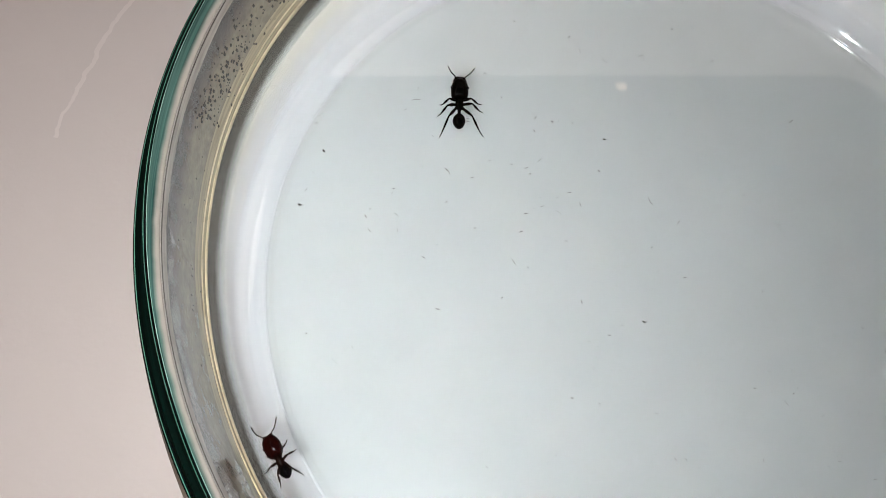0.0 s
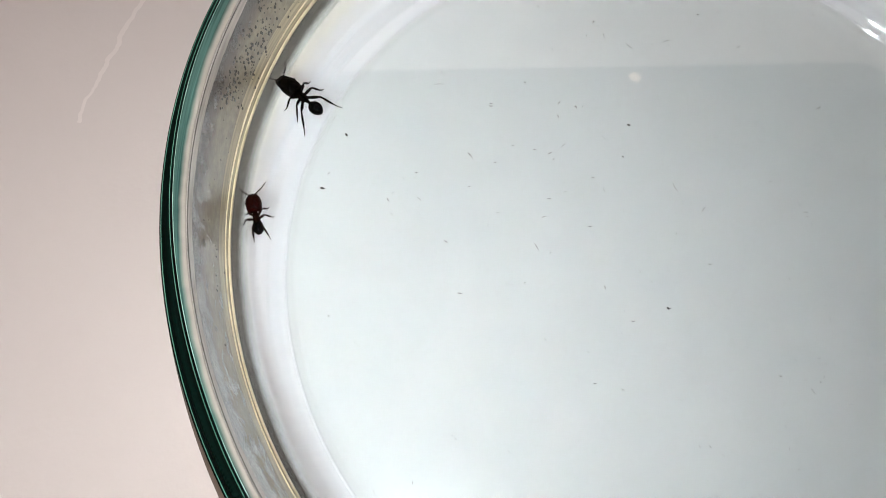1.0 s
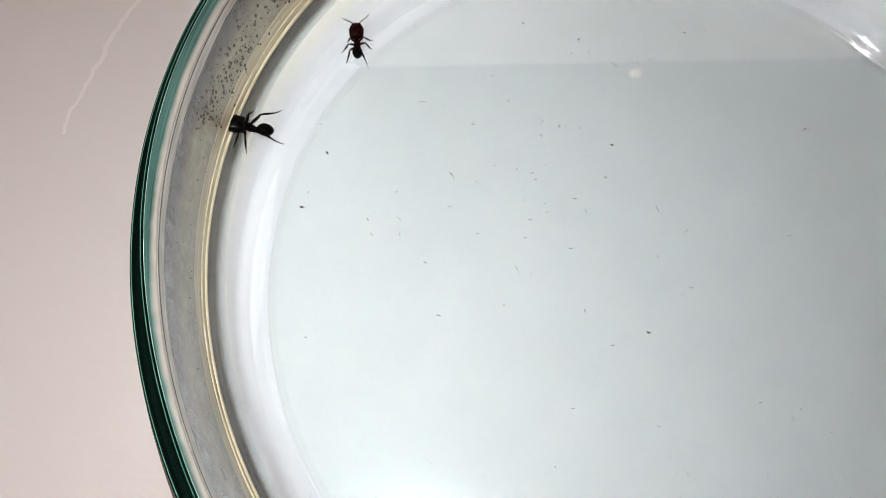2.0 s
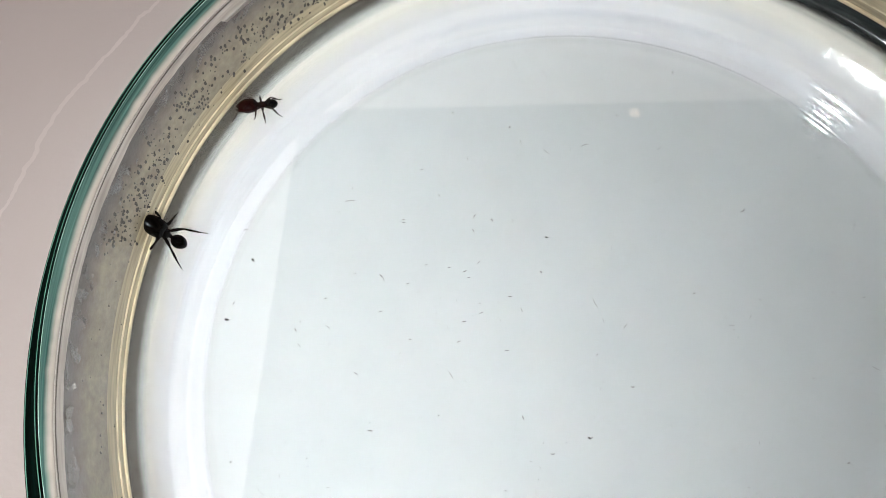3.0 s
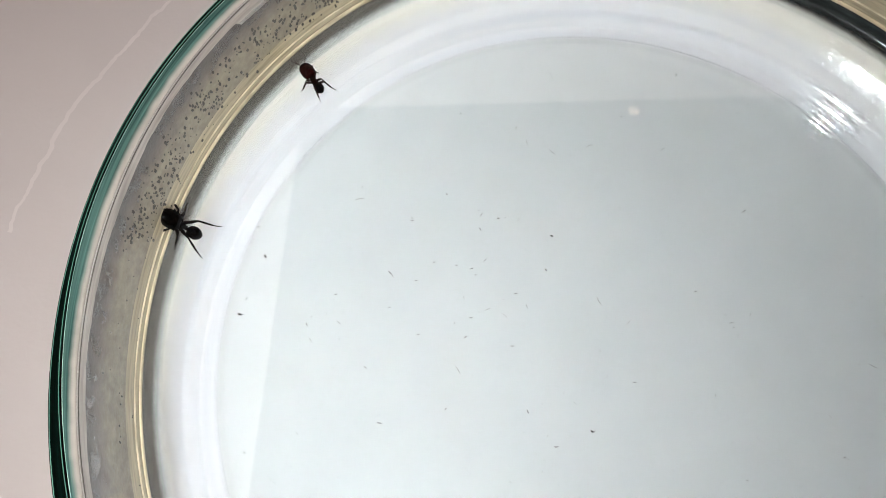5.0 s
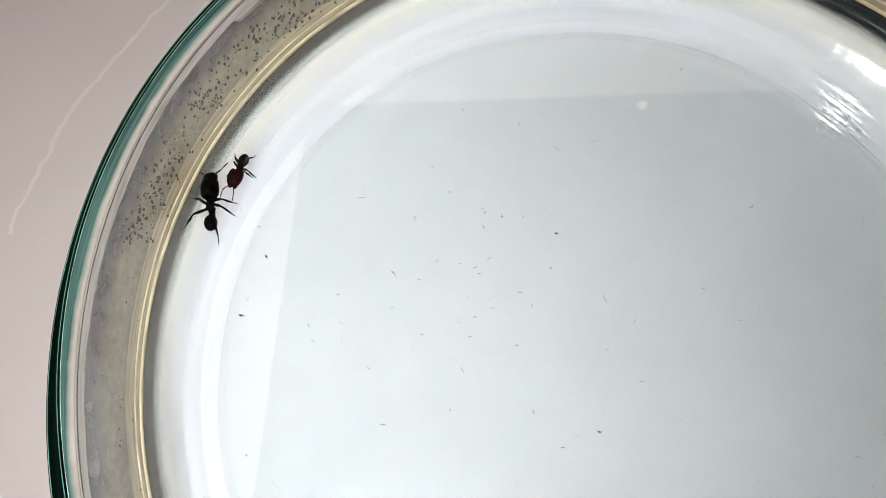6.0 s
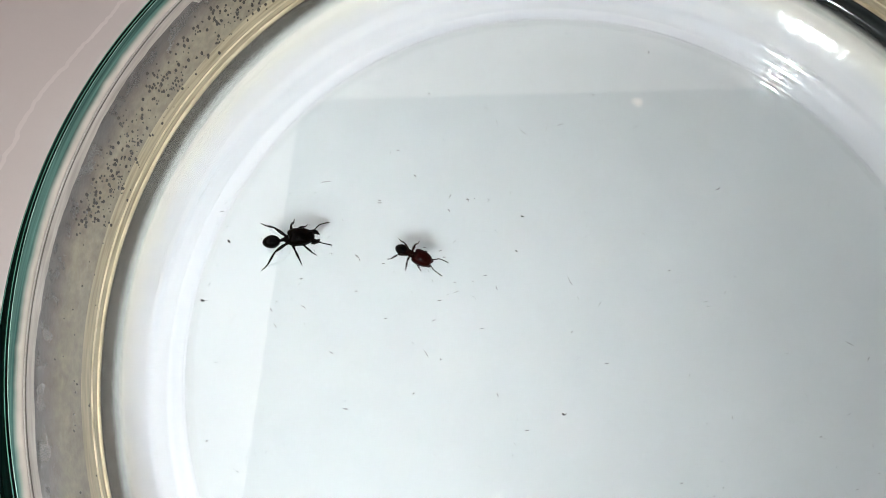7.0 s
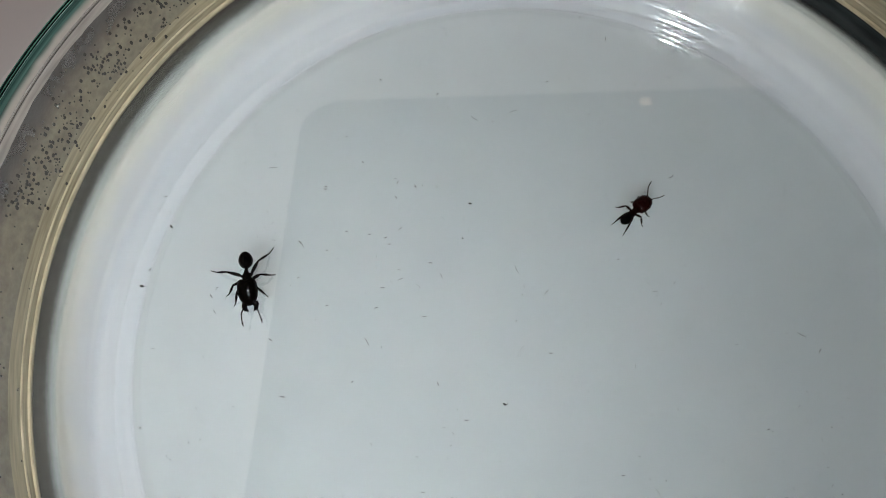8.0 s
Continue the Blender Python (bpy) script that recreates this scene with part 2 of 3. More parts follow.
def tube(points, radii, segs=8, bm=None):
    """A tapered tube along points, with closed ends."""
    bm = bm or bmesh.new()
    rings = []
    pts = [Vector(p) for p in points]
    for i, p in enumerate(pts):
        d = (pts[min(i + 1, len(pts) - 1)] - pts[max(i - 1, 0)]).normalized()
        side = d.cross(Vector((0, 0, 1)))
        side = side.normalized() if side.length > 1e-4 else Vector((1, 0, 0))
        up = side.cross(d)
        rings.append([bm.verts.new(p + radii[i] * (math.cos(a) * side + math.sin(a) * up))
                      for a in (2 * math.pi * k / segs for k in range(segs))])
    for p, q in zip(rings, rings[1:]):
        for k in range(segs):
            bm.faces.new((p[k], p[(k + 1) % segs], q[(k + 1) % segs], q[k]))
    bm.faces.new(rings[0][::-1])
    bm.faces.new(rings[-1])
    return bm


def blob(shape, u=28, v=18):
    """A sphere pushed into form by shape(x, y, z) -> (x, y, z)."""
    bm = bmesh.new()
    bmesh.ops.create_uvsphere(bm, u_segments=u, v_segments=v, radius=1)
    for w in bm.verts:
        w.co = shape(*w.co)
    return bm


# ---- the place: table and room ----
def build_room():
    table = part("table_top", box(1.6, 1.0, 0.03, (0, 0, TABLE_Z - 0.015), 0.004), M_TABLE, None, "pale pinkish white table top", False)
    tagged(table, kind="structure")
    # arc of light thrown through the dish, laid on as a paler strip
    rng = random.Random(6)
    bm = bmesh.new()
    last, off, wid = None, 0.0, 0.0008
    for i in range(160):
        a = radians(132 + 36 * i / 159)
        off = 0.93 * off + rng.gauss(0, 0.00012)
        wid = min(max(wid + rng.gauss(0, 0.00005), 0.0003), 0.0011)
        r0 = 0.1165 + 0.0055 * (1 - i / 159) + off
        pair = [bm.verts.new((r * math.cos(a), r * math.sin(a), TABLE_Z + 0.0001)) for r in (r0 - wid * 0.5, r0 + wid * 0.5)]
        if last:
            bm.faces.new((last[0], last[1], pair[1], pair[0]))
        last = pair
    part("caustic_arc", bm, M_CAUSTIC, table, "faint pale arc of light, painted as a strip")
    for x in (-0.74, 0.74):
        for y in (-0.44, 0.44):
            leg = part("leg", box(0.05, 0.05, 0.722, (0, 0, 0), 0.004), M_TABLE, table)
            leg.location = (x, y, TABLE_Z - 0.030 - 0.361)
    base = part("floor", box(4.2, 4.2, 0.05, (0, 0, -0.80)), M_WOOD, None, "brown boarded room floor", False)
    tagged(base, kind="structure")
    top = part("ceiling", box(4.2, 4.2, 0.05, (0, 0, 1.75)), M_ROOM, None, "warm white plain ceiling", False)
    tagged(top, kind="structure")
    for nm, sx, sy, x, y in (("wall_north", 4.2, 0.1, 0, 2.15), ("wall_south", 4.2, 0.1, 0, -2.15), ("wall_east", 0.1, 4.2, 2.15, 0), ("wall_west", 0.1, 4.2, -2.15, 0)):
        w = part(nm, box(sx, sy, 2.6, (x, y, 0.475)), M_ROOM, None, "plain warm white room wall", False)
        tagged(w, kind="structure")


def build_dish():
    dish = tagged(new("petri_dish"), "clear greenish glass petri dish, dried film inside, on an added dish", "glass dish")
    # outside, from the foot up, and straight down the inside
    zb = -GLASS_BASE + 0.0002
    zt = WALL_H - 0.0009
    foot = []
    for k in range(5):
        a = math.pi / 2 * k / 4
        foot.append((R_OUT - 0.0016 + 0.0016 * math.sin(a), zb + 0.0016 - 0.0016 * math.cos(a)))
    prof = [(R_IN, 0.0), (R_IN, zb)] + foot + [(R_OUT, zt), (R_IN, zt)]
    part("wall", lathe(prof, 256, True), M_WALL, dish, "clear glass side wall")
    # the rim: looked into from above its glass is dark at the edge and green within
    re, rt = R_OUT - 0.0012, 0.0006
    zt += 0.00015
    edge = [(re, zt)]
    for k in range(9):
        a = math.pi / 2 * k / 8
        edge.append((R_OUT - rt + rt * math.cos(a) - (0.00012 if k in (2, 5) else 0), WALL_H - rt + rt * math.sin(a)))
    edge[1:1] = [(R_OUT, zt)]
    edge.append((re, WALL_H))

    def broaden(bm, raised):
        """The dark edge is twice as broad on one side of the dish."""
        for v in bm.verts:
            a = math.degrees(math.atan2(v.co.y, v.co.x)) % 360
            f = min(max((a - 168) / 40, 0.0), 1.0) * min(max((350 - a) / 30, 0.0), 1.0)
            f = f * f * (3 - 2 * f)
            rad = math.hypot(v.co.x, v.co.y)
            if rad < R_OUT - 0.0007:
                k = (rad - 0.0011 * f) / rad
                v.co.x, v.co.y = v.co.x * k, v.co.y * k
                v.co.z += raised * f
        return bm

    part("rim_edge", broaden(lathe(edge, 256, True), 0.00015), M_RIM_DARK, dish, "blackish green outer edge of the rim")
    for r in (R_OUT - 0.0004, R_OUT - 0.00085):
        line = [(r + 0.00005 * math.cos(2 * math.pi * k / 6), WALL_H + 0.00002 + 0.00005 * math.sin(2 * math.pi * k / 6)) for k in range(6)]
        part("edge_line", broaden(lathe(line, 256, True), 0.00012), M_RIM_LINE, dish, "hair-fine green line in the rim")
    r = re - 0.00003
    line = [(r + 0.00004 * math.cos(2 * math.pi * k / 6), WALL_H + 0.00002 + 0.00004 * math.sin(2 * math.pi * k / 6)) for k in range(6)]
    part("bright_line", broaden(lathe(line, 256, True), 0.00012), M_RIM_LIGHT, dish, "hair-fine pale green line in the rim")
    # the brown shadow outside, built as a ring on the side where the edge is broad
    bm = lathe([(R_OUT - 0.0001, WALL_H - 0.0009), (R_OUT + 0.0007, WALL_H - 0.0016), (R_OUT + 0.0013, WALL_H - 0.0028), (R_OUT - 0.0001, WALL_H - 0.0036)], 256, True)
    for v in bm.verts:
        a = math.degrees(math.atan2(v.co.y, v.co.x)) % 360
        f = min(max((a - 178) / 40, 0.0), 1.0) * min(max((350 - a) / 30, 0.0), 1.0)
        rad = math.hypot(v.co.x, v.co.y)
        k = (min(rad, R_OUT) + max(rad - R_OUT, 0) * f) / rad
        v.co.x, v.co.y = v.co.x * k, v.co.y * k
    part("rim_shadow", bm, M_RIM_SHADOW, dish, "dark brown shadow built as a ring outside the rim")
    seam = [(R_IN - 0.00002 + 0.00008 * math.cos(2 * math.pi * k / 6), WALL_H - 0.0011 + 0.00011 * math.sin(2 * math.pi * k / 6)) for k in range(6)]
    part("seam", lathe(seam, 256, True), M_SEAM, dish, "thin brown line under the rim")
    inner = [(re - 0.00002, zt), (re - 0.00002, WALL_H), (re - 0.0006, WALL_H + 0.00008)]
    for k in range(7):
        a = math.pi / 2 * k / 6
        inner.append((R_IN + 0.0009 - 0.0009 * math.sin(a), WALL_H - 0.0006 + 0.0006 * math.cos(a)))
    inner.append((R_IN, zt))
    part("rim", lathe(inner, 256, True), M_RIM, dish, "sea green glass rim")
    # clear glass here: the lit table behind it is painted on in beige
    pale_strip = [(R_IN - 0.00003, 0.0178), (R_IN - 0.00003, 0.0190), (R_IN - 0.00003, zt - 0.0001)]
    part("pale_band", lathe(pale_strip, 256, False), M_PALE_BAND, dish, "clear glass band under the rim, painted as the lit table behind")
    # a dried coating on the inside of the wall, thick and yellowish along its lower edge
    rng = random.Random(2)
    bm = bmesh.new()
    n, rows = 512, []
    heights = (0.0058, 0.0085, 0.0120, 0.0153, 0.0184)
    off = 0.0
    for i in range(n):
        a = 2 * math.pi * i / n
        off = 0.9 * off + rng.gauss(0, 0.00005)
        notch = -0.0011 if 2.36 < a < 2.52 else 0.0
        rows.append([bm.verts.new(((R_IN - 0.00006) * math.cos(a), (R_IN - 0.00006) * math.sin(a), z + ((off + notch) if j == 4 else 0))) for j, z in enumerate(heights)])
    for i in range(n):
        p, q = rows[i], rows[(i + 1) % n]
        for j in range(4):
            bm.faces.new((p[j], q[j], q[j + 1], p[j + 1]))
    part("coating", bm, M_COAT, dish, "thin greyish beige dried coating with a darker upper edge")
    low = [(R_IN - 0.00007, 0.0080), (R_IN - 0.0001, 0.0055), (R_IN - 0.00012, 0.0045), (R_IN - 0.0001, 0.0028)]
    part("coating_foot", lathe(low, 256, False), M_COAT_LOW, dish, "thicker yellowish lower part of the coating")
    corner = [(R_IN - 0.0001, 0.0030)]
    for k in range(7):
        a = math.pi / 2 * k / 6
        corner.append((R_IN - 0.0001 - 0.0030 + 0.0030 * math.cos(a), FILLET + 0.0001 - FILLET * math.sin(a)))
    part("corner_shade", lathe(corner, 256, False), M_CORNER, dish, "brownish grey shade painted into the corner")
    # the corner's darkness painted as a sheet, widest on one side of the dish
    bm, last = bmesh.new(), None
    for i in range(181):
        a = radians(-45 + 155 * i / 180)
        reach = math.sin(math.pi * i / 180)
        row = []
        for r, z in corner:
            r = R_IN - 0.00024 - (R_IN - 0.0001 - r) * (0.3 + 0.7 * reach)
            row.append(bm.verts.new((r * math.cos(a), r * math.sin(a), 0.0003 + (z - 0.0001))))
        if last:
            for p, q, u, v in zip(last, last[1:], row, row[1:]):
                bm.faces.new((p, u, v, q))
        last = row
    part("corner_darkening", bm, M_DARK_CORNER, dish, "blackish teal shade painted into the corner")
    for z, r in ((0.0036, 0.00032), (0.0053, 0.00017)):
        ring = [(R_IN - 0.00012 + r * 0.8 * math.cos(2 * math.pi * k / 8), z + r * math.sin(2 * math.pi * k / 8)) for k in range(8)]
        part("bead", lathe(ring, 256, True), M_BEAD, dish, "raised yellowish line of dried coating")
    r = R_IN - 0.00005
    bm = bmesh.new()
    bmesh.ops.create_circle(bm, cap_ends=True, radius=r, segments=256)
    pane = part("base_pane", bm, M_FLOOR, dish, "clear flat glass base", False)
    pane.location.z = 0.0
    return dish


def build_added_dish():
    """A white dish of the same width, added under the glass one to draw its band of light."""
    zf, r0, rr = -0.0211, 0.0645, 0.0115
    ob = tagged(new("added_dish"), "white round dish added under the glass one for the light band", "dish")

    def bend(deg):
        return (r0 + rr * math.sin(radians(deg)), zf + rr - rr * math.cos(radians(deg)))

    prof = [(0.0002, zf)] + [(r0 * k / 8, zf) for k in range(1, 9)] + [bend(a) for a in (4, 8, 12, 16, 19)] + [bend(a) for a in range(22, 50, 3)]
    prof += [(0.0734, -0.0160), (0.0736, -0.0120), (0.0740, -0.0095), (0.0746, -0.0080), (0.0749, -0.0060), (0.0750, -0.0042)]
    for k in range(7):
        a = math.pi * k / 6
        prof.append((0.0757 - 0.0007 * math.cos(a), -0.0037 + 0.0008 * math.sin(a)))
    prof += [(0.0764, -0.0150), (0.0750, TABLE_Z + 0.0012), (0.0740, TABLE_Z), (0.0002, TABLE_Z)]
    body = part("body", lathe(prof, 256, False), M_LIGHT_BAND, ob, "flat bluish white base, white rounded side painted as the light band")
    body.data.materials.append(M_ADDED_BASE)
    for face in body.data.polygons:
        x, y, _ = face.center
        face.material_index = int(math.hypot(x, y) < bend(21)[0])

    def flight(r, z, faces, run, tread, slopes=(41, 53)):
        """Low rounded steps: sloping faces, a little hollow, with flatter treads between them."""
        out = [(r, z)]
        for _ in range(faces):
            for length, lo, hi in ((run, *slopes), (tread, 22, 4)):
                for k in range(8):
                    d = radians(lo + (hi - lo) * (k + 0.5) / 8)
                    r, z = r + length / 8, z + length / 8 * math.tan(d)
                    out.append((r, z))
        return out

    # the clear glaze over it, pulled into low rounded steps to catch the LED's glints
    wet = flight(0.0672, -0.0202, 2, 0.00100, 0.00040, (36, 54))
    wet += flight(*wet[-1], 2, 0.00100, 0.00040, (41, 47))[1:]
    part("glaze", lathe(wet, 256, False), M_GLAZE, ob, "clear glaze with fine rounded steps")
    part("upper_glaze", lathe(flight(0.0713, -0.0105, 1, 0.0027, 0.0001, (43, 48)), 256, False), M_GLAZE_ROUGH, ob, "uneven clear glaze")
    # the bright line along the light band, as a white ring
    cx, cz = bend(22)
    ring = [(cx + 0.00030 * math.cos(2 * math.pi * k / 10), cz + 0.0001 * math.sin(2 * math.pi * k / 10)) for k in range(10)]
    part("band_line", lathe(ring, 192, True), M_BAND_LINE, ob, "bright line of the light band, built as a fine white ring")


def build_ambient_panel():
    # added glowing panel: gives the ambient light and the pinkish reflection in the floor
    lamp = tagged(new("ambient_panel"), "wide warm glowing panel in a metal frame, added for ambient light", "lamp")
    part("diffuser", box(3.6, 3.6, 0.02, (0, 0, 1.71)), M_GLOW, lamp, "glowing diffuser", False)
    part("frame", box(3.66, 3.66, 0.012, (0, 0, 1.719), 0.003), M_METAL, lamp, "", False)


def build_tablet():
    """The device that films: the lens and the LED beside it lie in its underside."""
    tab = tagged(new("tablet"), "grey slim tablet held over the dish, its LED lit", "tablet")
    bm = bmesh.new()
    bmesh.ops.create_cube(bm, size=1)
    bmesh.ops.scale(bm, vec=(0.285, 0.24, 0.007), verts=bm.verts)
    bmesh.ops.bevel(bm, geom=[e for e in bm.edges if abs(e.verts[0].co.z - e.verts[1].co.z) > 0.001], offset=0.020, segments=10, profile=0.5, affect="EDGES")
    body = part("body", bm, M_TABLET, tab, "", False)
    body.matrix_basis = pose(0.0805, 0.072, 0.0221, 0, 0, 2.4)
    # a round spot, given emission so that it shows mirrored in the floor
    part("glow_spot", lathe([(0.0004, -0.001), (0.0024, -0.001), (0.0030, 0.0), (0.0004, 0.0)], 24, True), M_SPOT_GLOW, tab, "small warm spot made to glow").location = (0.0925, 0.1845, 0.0186)
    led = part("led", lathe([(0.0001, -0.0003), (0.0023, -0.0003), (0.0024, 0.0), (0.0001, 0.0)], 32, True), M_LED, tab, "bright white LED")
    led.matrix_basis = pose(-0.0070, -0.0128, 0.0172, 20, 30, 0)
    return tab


# ---- small things on the dish ----
CRUMBS = [(-0.0252, 0.0376), (-0.0275, 0.0224), (-0.0107, 0.0152), (-0.0119, 0.0095), (-0.0562, 0.0115), (-0.0592, 0.0021), (-0.0043, -0.0032),
          (0.0209, 0.0198), (-0.0276, -0.0119), (-0.0446, 0.0054), (-0.0564, -0.0181), (-0.0064, -0.015), (-0.0157, 0.0349), (0.0023, 0.0371)]
CRUMB_SIZE = [0.20, 0.20, 0.30, 0.22, 0.36, 0.40, 0.18, 0.18, 0.18, 0.14, 0.20, 0.28, 0.16, 0.14]
LINT = [(-0.0098, 0.0303, 0.9, -40), (-0.0035, 0.0314, 0.8, 20), (0.0087, 0.0308, 0.6, 30), (-0.0417, 0.0214, 1.0, 5), (-0.0362, 0.0086, 0.8, -60), (-0.0039, 0.0046, 0.9, -65), (-0.0151, 0.0036, 0.5, -70), (-0.0168, 0.0056, 0.4, 0), (-0.0192, 0.0182, 0.5, -70), (-0.0219, 0.0188, 0.4, 60), (-0.0222, 0.0163, 0.4, -60), (-0.0331, 0.0178, 0.4, 0), (-0.0214, 0.0111, 0.5, 40), (-0.0260, 0.0102, 0.3, 0), (-0.0295, 0.0107, 0.3, 0), (-0.0236, 0.0097, 0.4, 20), (-0.0481, -0.0018, 0.5, -50), (-0.0488, 0.0006, 0.4, -60), (-0.0441, 0.0009, 0.6, -40), (-0.0363, 0.0033, 0.3, 0), (-0.0212, 0.0031, 0.5, 20), (-0.0238, 0.0018, 0.4, 0), (-0.0246, -0.0013, 0.4, 20), (-0.0258, -0.0062, 0.8, -60), (0.0003, 0.0010, 0.6, 50), (0.0161, 0.0011, 0.5, 0), (-0.0374, -0.0139, 0.3, 0), (-0.0396, -0.0059, 0.4, -30), (-0.0176, -0.0026, 0.4, 0), (-0.0156, -0.0122, 0.4, -70), (-0.0117, -0.0171, 0.4, 0), (0.0004, -0.0079, 0.4, 0), (-0.0578, 0.0165, 0.4, 0), (-0.0585, 0.0047, 0.3, 60), (-0.0447, 0.0054, 0.3, 0), (0.0023, 0.0371, 0.3, 0), (-0.0158, 0.0348, 0.3, 30), (-0.0318, -0.0009, 0.3, 0), (0.0112, 0.0061, 0.3, 10), (0.0363, -0.0053, 0.8, -30), (0.0386, -0.0077, 0.5, 60), (0.0126, 0.0455, 0.4, 80), (-0.0331, 0.0182, 0.3, 0), (-0.0323, 0.0077, 0.3, 0), (-0.0230, 0.0086, 0.3, 0), (-0.0192, 0.0182, 0.3, 0), (-0.0303, 0.0270, 0.3, 0), (-0.0371, -0.0140, 0.3, 0), (-0.0176, -0.0264, 0.3, 0), (0.0205, 0.0195, 0.3, 0), (-0.0365, 0.0089, 0.4, -50), (0.0091, -0.0243, 0.3, 0), (-0.0062, -0.0150, 0.4, 30), (0.0294, -0.0184, 0.3, 20)]


def build_crumbs():
    rng = random.Random(4)
    for (x, y), s in zip(CRUMBS, CRUMB_SIZE):
        k = s * 0.001
        bm = blob(lambda u, v, w: (u * k * 0.95 * (1 + 0.25 * math.sin(5 * v + 3 * w)), v * k * 0.42 * (1 + 0.3 * math.sin(7 * u)), w * k * 0.35), 10, 7)
        c = part("crumb", bm, M_SPECK)
        c.matrix_basis = pose(x, y, k * 0.35, 0, 0, rng.uniform(-60, 60))
        tagged(c, "tiny dark crumb lying on the glass dish floor", "crumb", "crumbs on the dish floor")
    for x, y, s, ang in LINT:
        n = max(3, int(s * 6))
        length = s * 0.0016
        bend = rng.uniform(-0.16, 0.16)
        pts = [(length * (i / n - 0.5), bend * length * math.sin(math.pi * i / n), 0) for i in range(n + 1)]
        rad = 0.00005 if s > 0.45 else 0.00008
        c = part("lint", tube(pts, [rad * 0.5] + [rad] * (n - 1) + [rad * 0.5], 6), M_LINT)
        c.matrix_basis = pose(x, y, rad, 0, 0, ang)
        tagged(c, "short grey fibre lying on the glass dish floor", "lint", "fibres on the dish floor")
    # faint dust all over the floor
    bm = bmesh.new()
    for _ in range(800):
        r, a = 0.068 * math.sqrt(rng.random()), rng.uniform(0, 2 * math.pi)
        x, y, b, l = r * math.cos(a), r * math.sin(a), rng.uniform(0, math.pi), rng.uniform(0.00006, 0.00028)
        w = rng.uniform(-0.3, 0.3)
        pts = [(x + l * (k - 1) * math.cos(b + w * k), y + l * (k - 1) * math.sin(b + w * k), 0.00004) for k in range(3)]
        tube(pts, [0.00002, 0.00005, 0.00002], 4, bm)
    specks = bmesh.new()
    for _ in range(170):
        r, a, k = 0.067 * math.sqrt(rng.random()), rng.uniform(0, 2 * math.pi), rng.uniform(0.00003, 0.00008)
        m = Matrix.Translation((r * math.cos(a), r * math.sin(a), k * 0.6)) @ Matrix.Rotation(rng.uniform(0, 3), 4, "Z") @ Matrix.Diagonal((k * rng.uniform(1, 1.8), k, k * 0.6, 1))
        bmesh.ops.create_icosphere(specks, subdivisions=1, radius=1, matrix=m)
    tagged(part("specks", specks, M_SPECK), "minute dark specks scattered on the dish floor", "specks", kind="stuff")
    tagged(part("dust", bm, M_PALE), "faint pale dust and hairs on the dish floor", "dust", kind="stuff")


def build_flakes():
    """Minute glassy flakes lying askew on the floor, which glint here and there."""
    rng = random.Random(21)
    bm = bmesh.new()
    for _ in range(700):
        r, a = 0.066 * math.sqrt(rng.random()), rng.uniform(0, 2 * math.pi)
        s = rng.uniform(0.00003, 0.00009)
        m = Matrix.Translation((r * math.cos(a), r * math.sin(a), 0.00008)) @ Matrix.Rotation(rng.uniform(0, 3.1), 4, "Z")
        m = m @ Matrix.Rotation(radians(rng.gauss(0, 4)), 4, "X") @ Matrix.Rotation(radians(rng.gauss(0, 4)), 4, "Y") @ Matrix.Diagonal((s * rng.uniform(1, 3), s, 0.00001, 1))
        bmesh.ops.create_cube(bm, size=1, matrix=m)
    tagged(part("flakes", bm, M_FLAKE, None, "", False), "minute glassy flakes glinting on the dish floor", "flakes", kind="stuff")


def build_droplets():
    """Water droplets in clusters on the inside of the wall."""
    rng = random.Random(11)
    bm = bmesh.new()
    for _ in range(190):
        a0, z0 = radians(rng.uniform(104, 172)), rng.uniform(0.0072, 0.0152)
        for _ in range(rng.randint(3, 7)):
            a, z = a0 + rng.gauss(0, 0.016), min(max(z0 + rng.gauss(0, 0.0011), 0.0045), 0.0160)
            s = rng.choice((0.00011, 0.00015, 0.00020, 0.00027))
            m = Matrix.Rotation(a, 4, "Z") @ Matrix.Translation((R_IN - 0.0001, 0, z)) @ Matrix.Diagonal((s * 0.5, s, s * rng.uniform(1.0, 1.7), 1))
            bmesh.ops.create_icosphere(bm, subdivisions=1, radius=1, matrix=m)
    for _ in range(26):
        a, z, s = radians(rng.uniform(172, 200)), rng.uniform(0.005, 0.015), rng.uniform(0.0001, 0.0002)
        m = Matrix.Rotation(a, 4, "Z") @ Matrix.Translation((R_IN - 0.0001, 0, z)) @ Matrix.Diagonal((s * 0.5, s, s * 1.4, 1))
        bmesh.ops.create_icosphere(bm, subdivisions=1, radius=1, matrix=m)
    tagged(part("droplets", bm, M_DROP), "small grey water droplets on the inner glass wall", "droplets", kind="stuff")


# ---- the ants ----
HIPS = ((0.75, 0.42), (0.05, 0.5), (-0.6, 0.45))
FEET = ((2.4, 3.4), (-1.2, 4.3), (-5.4, 3.1))


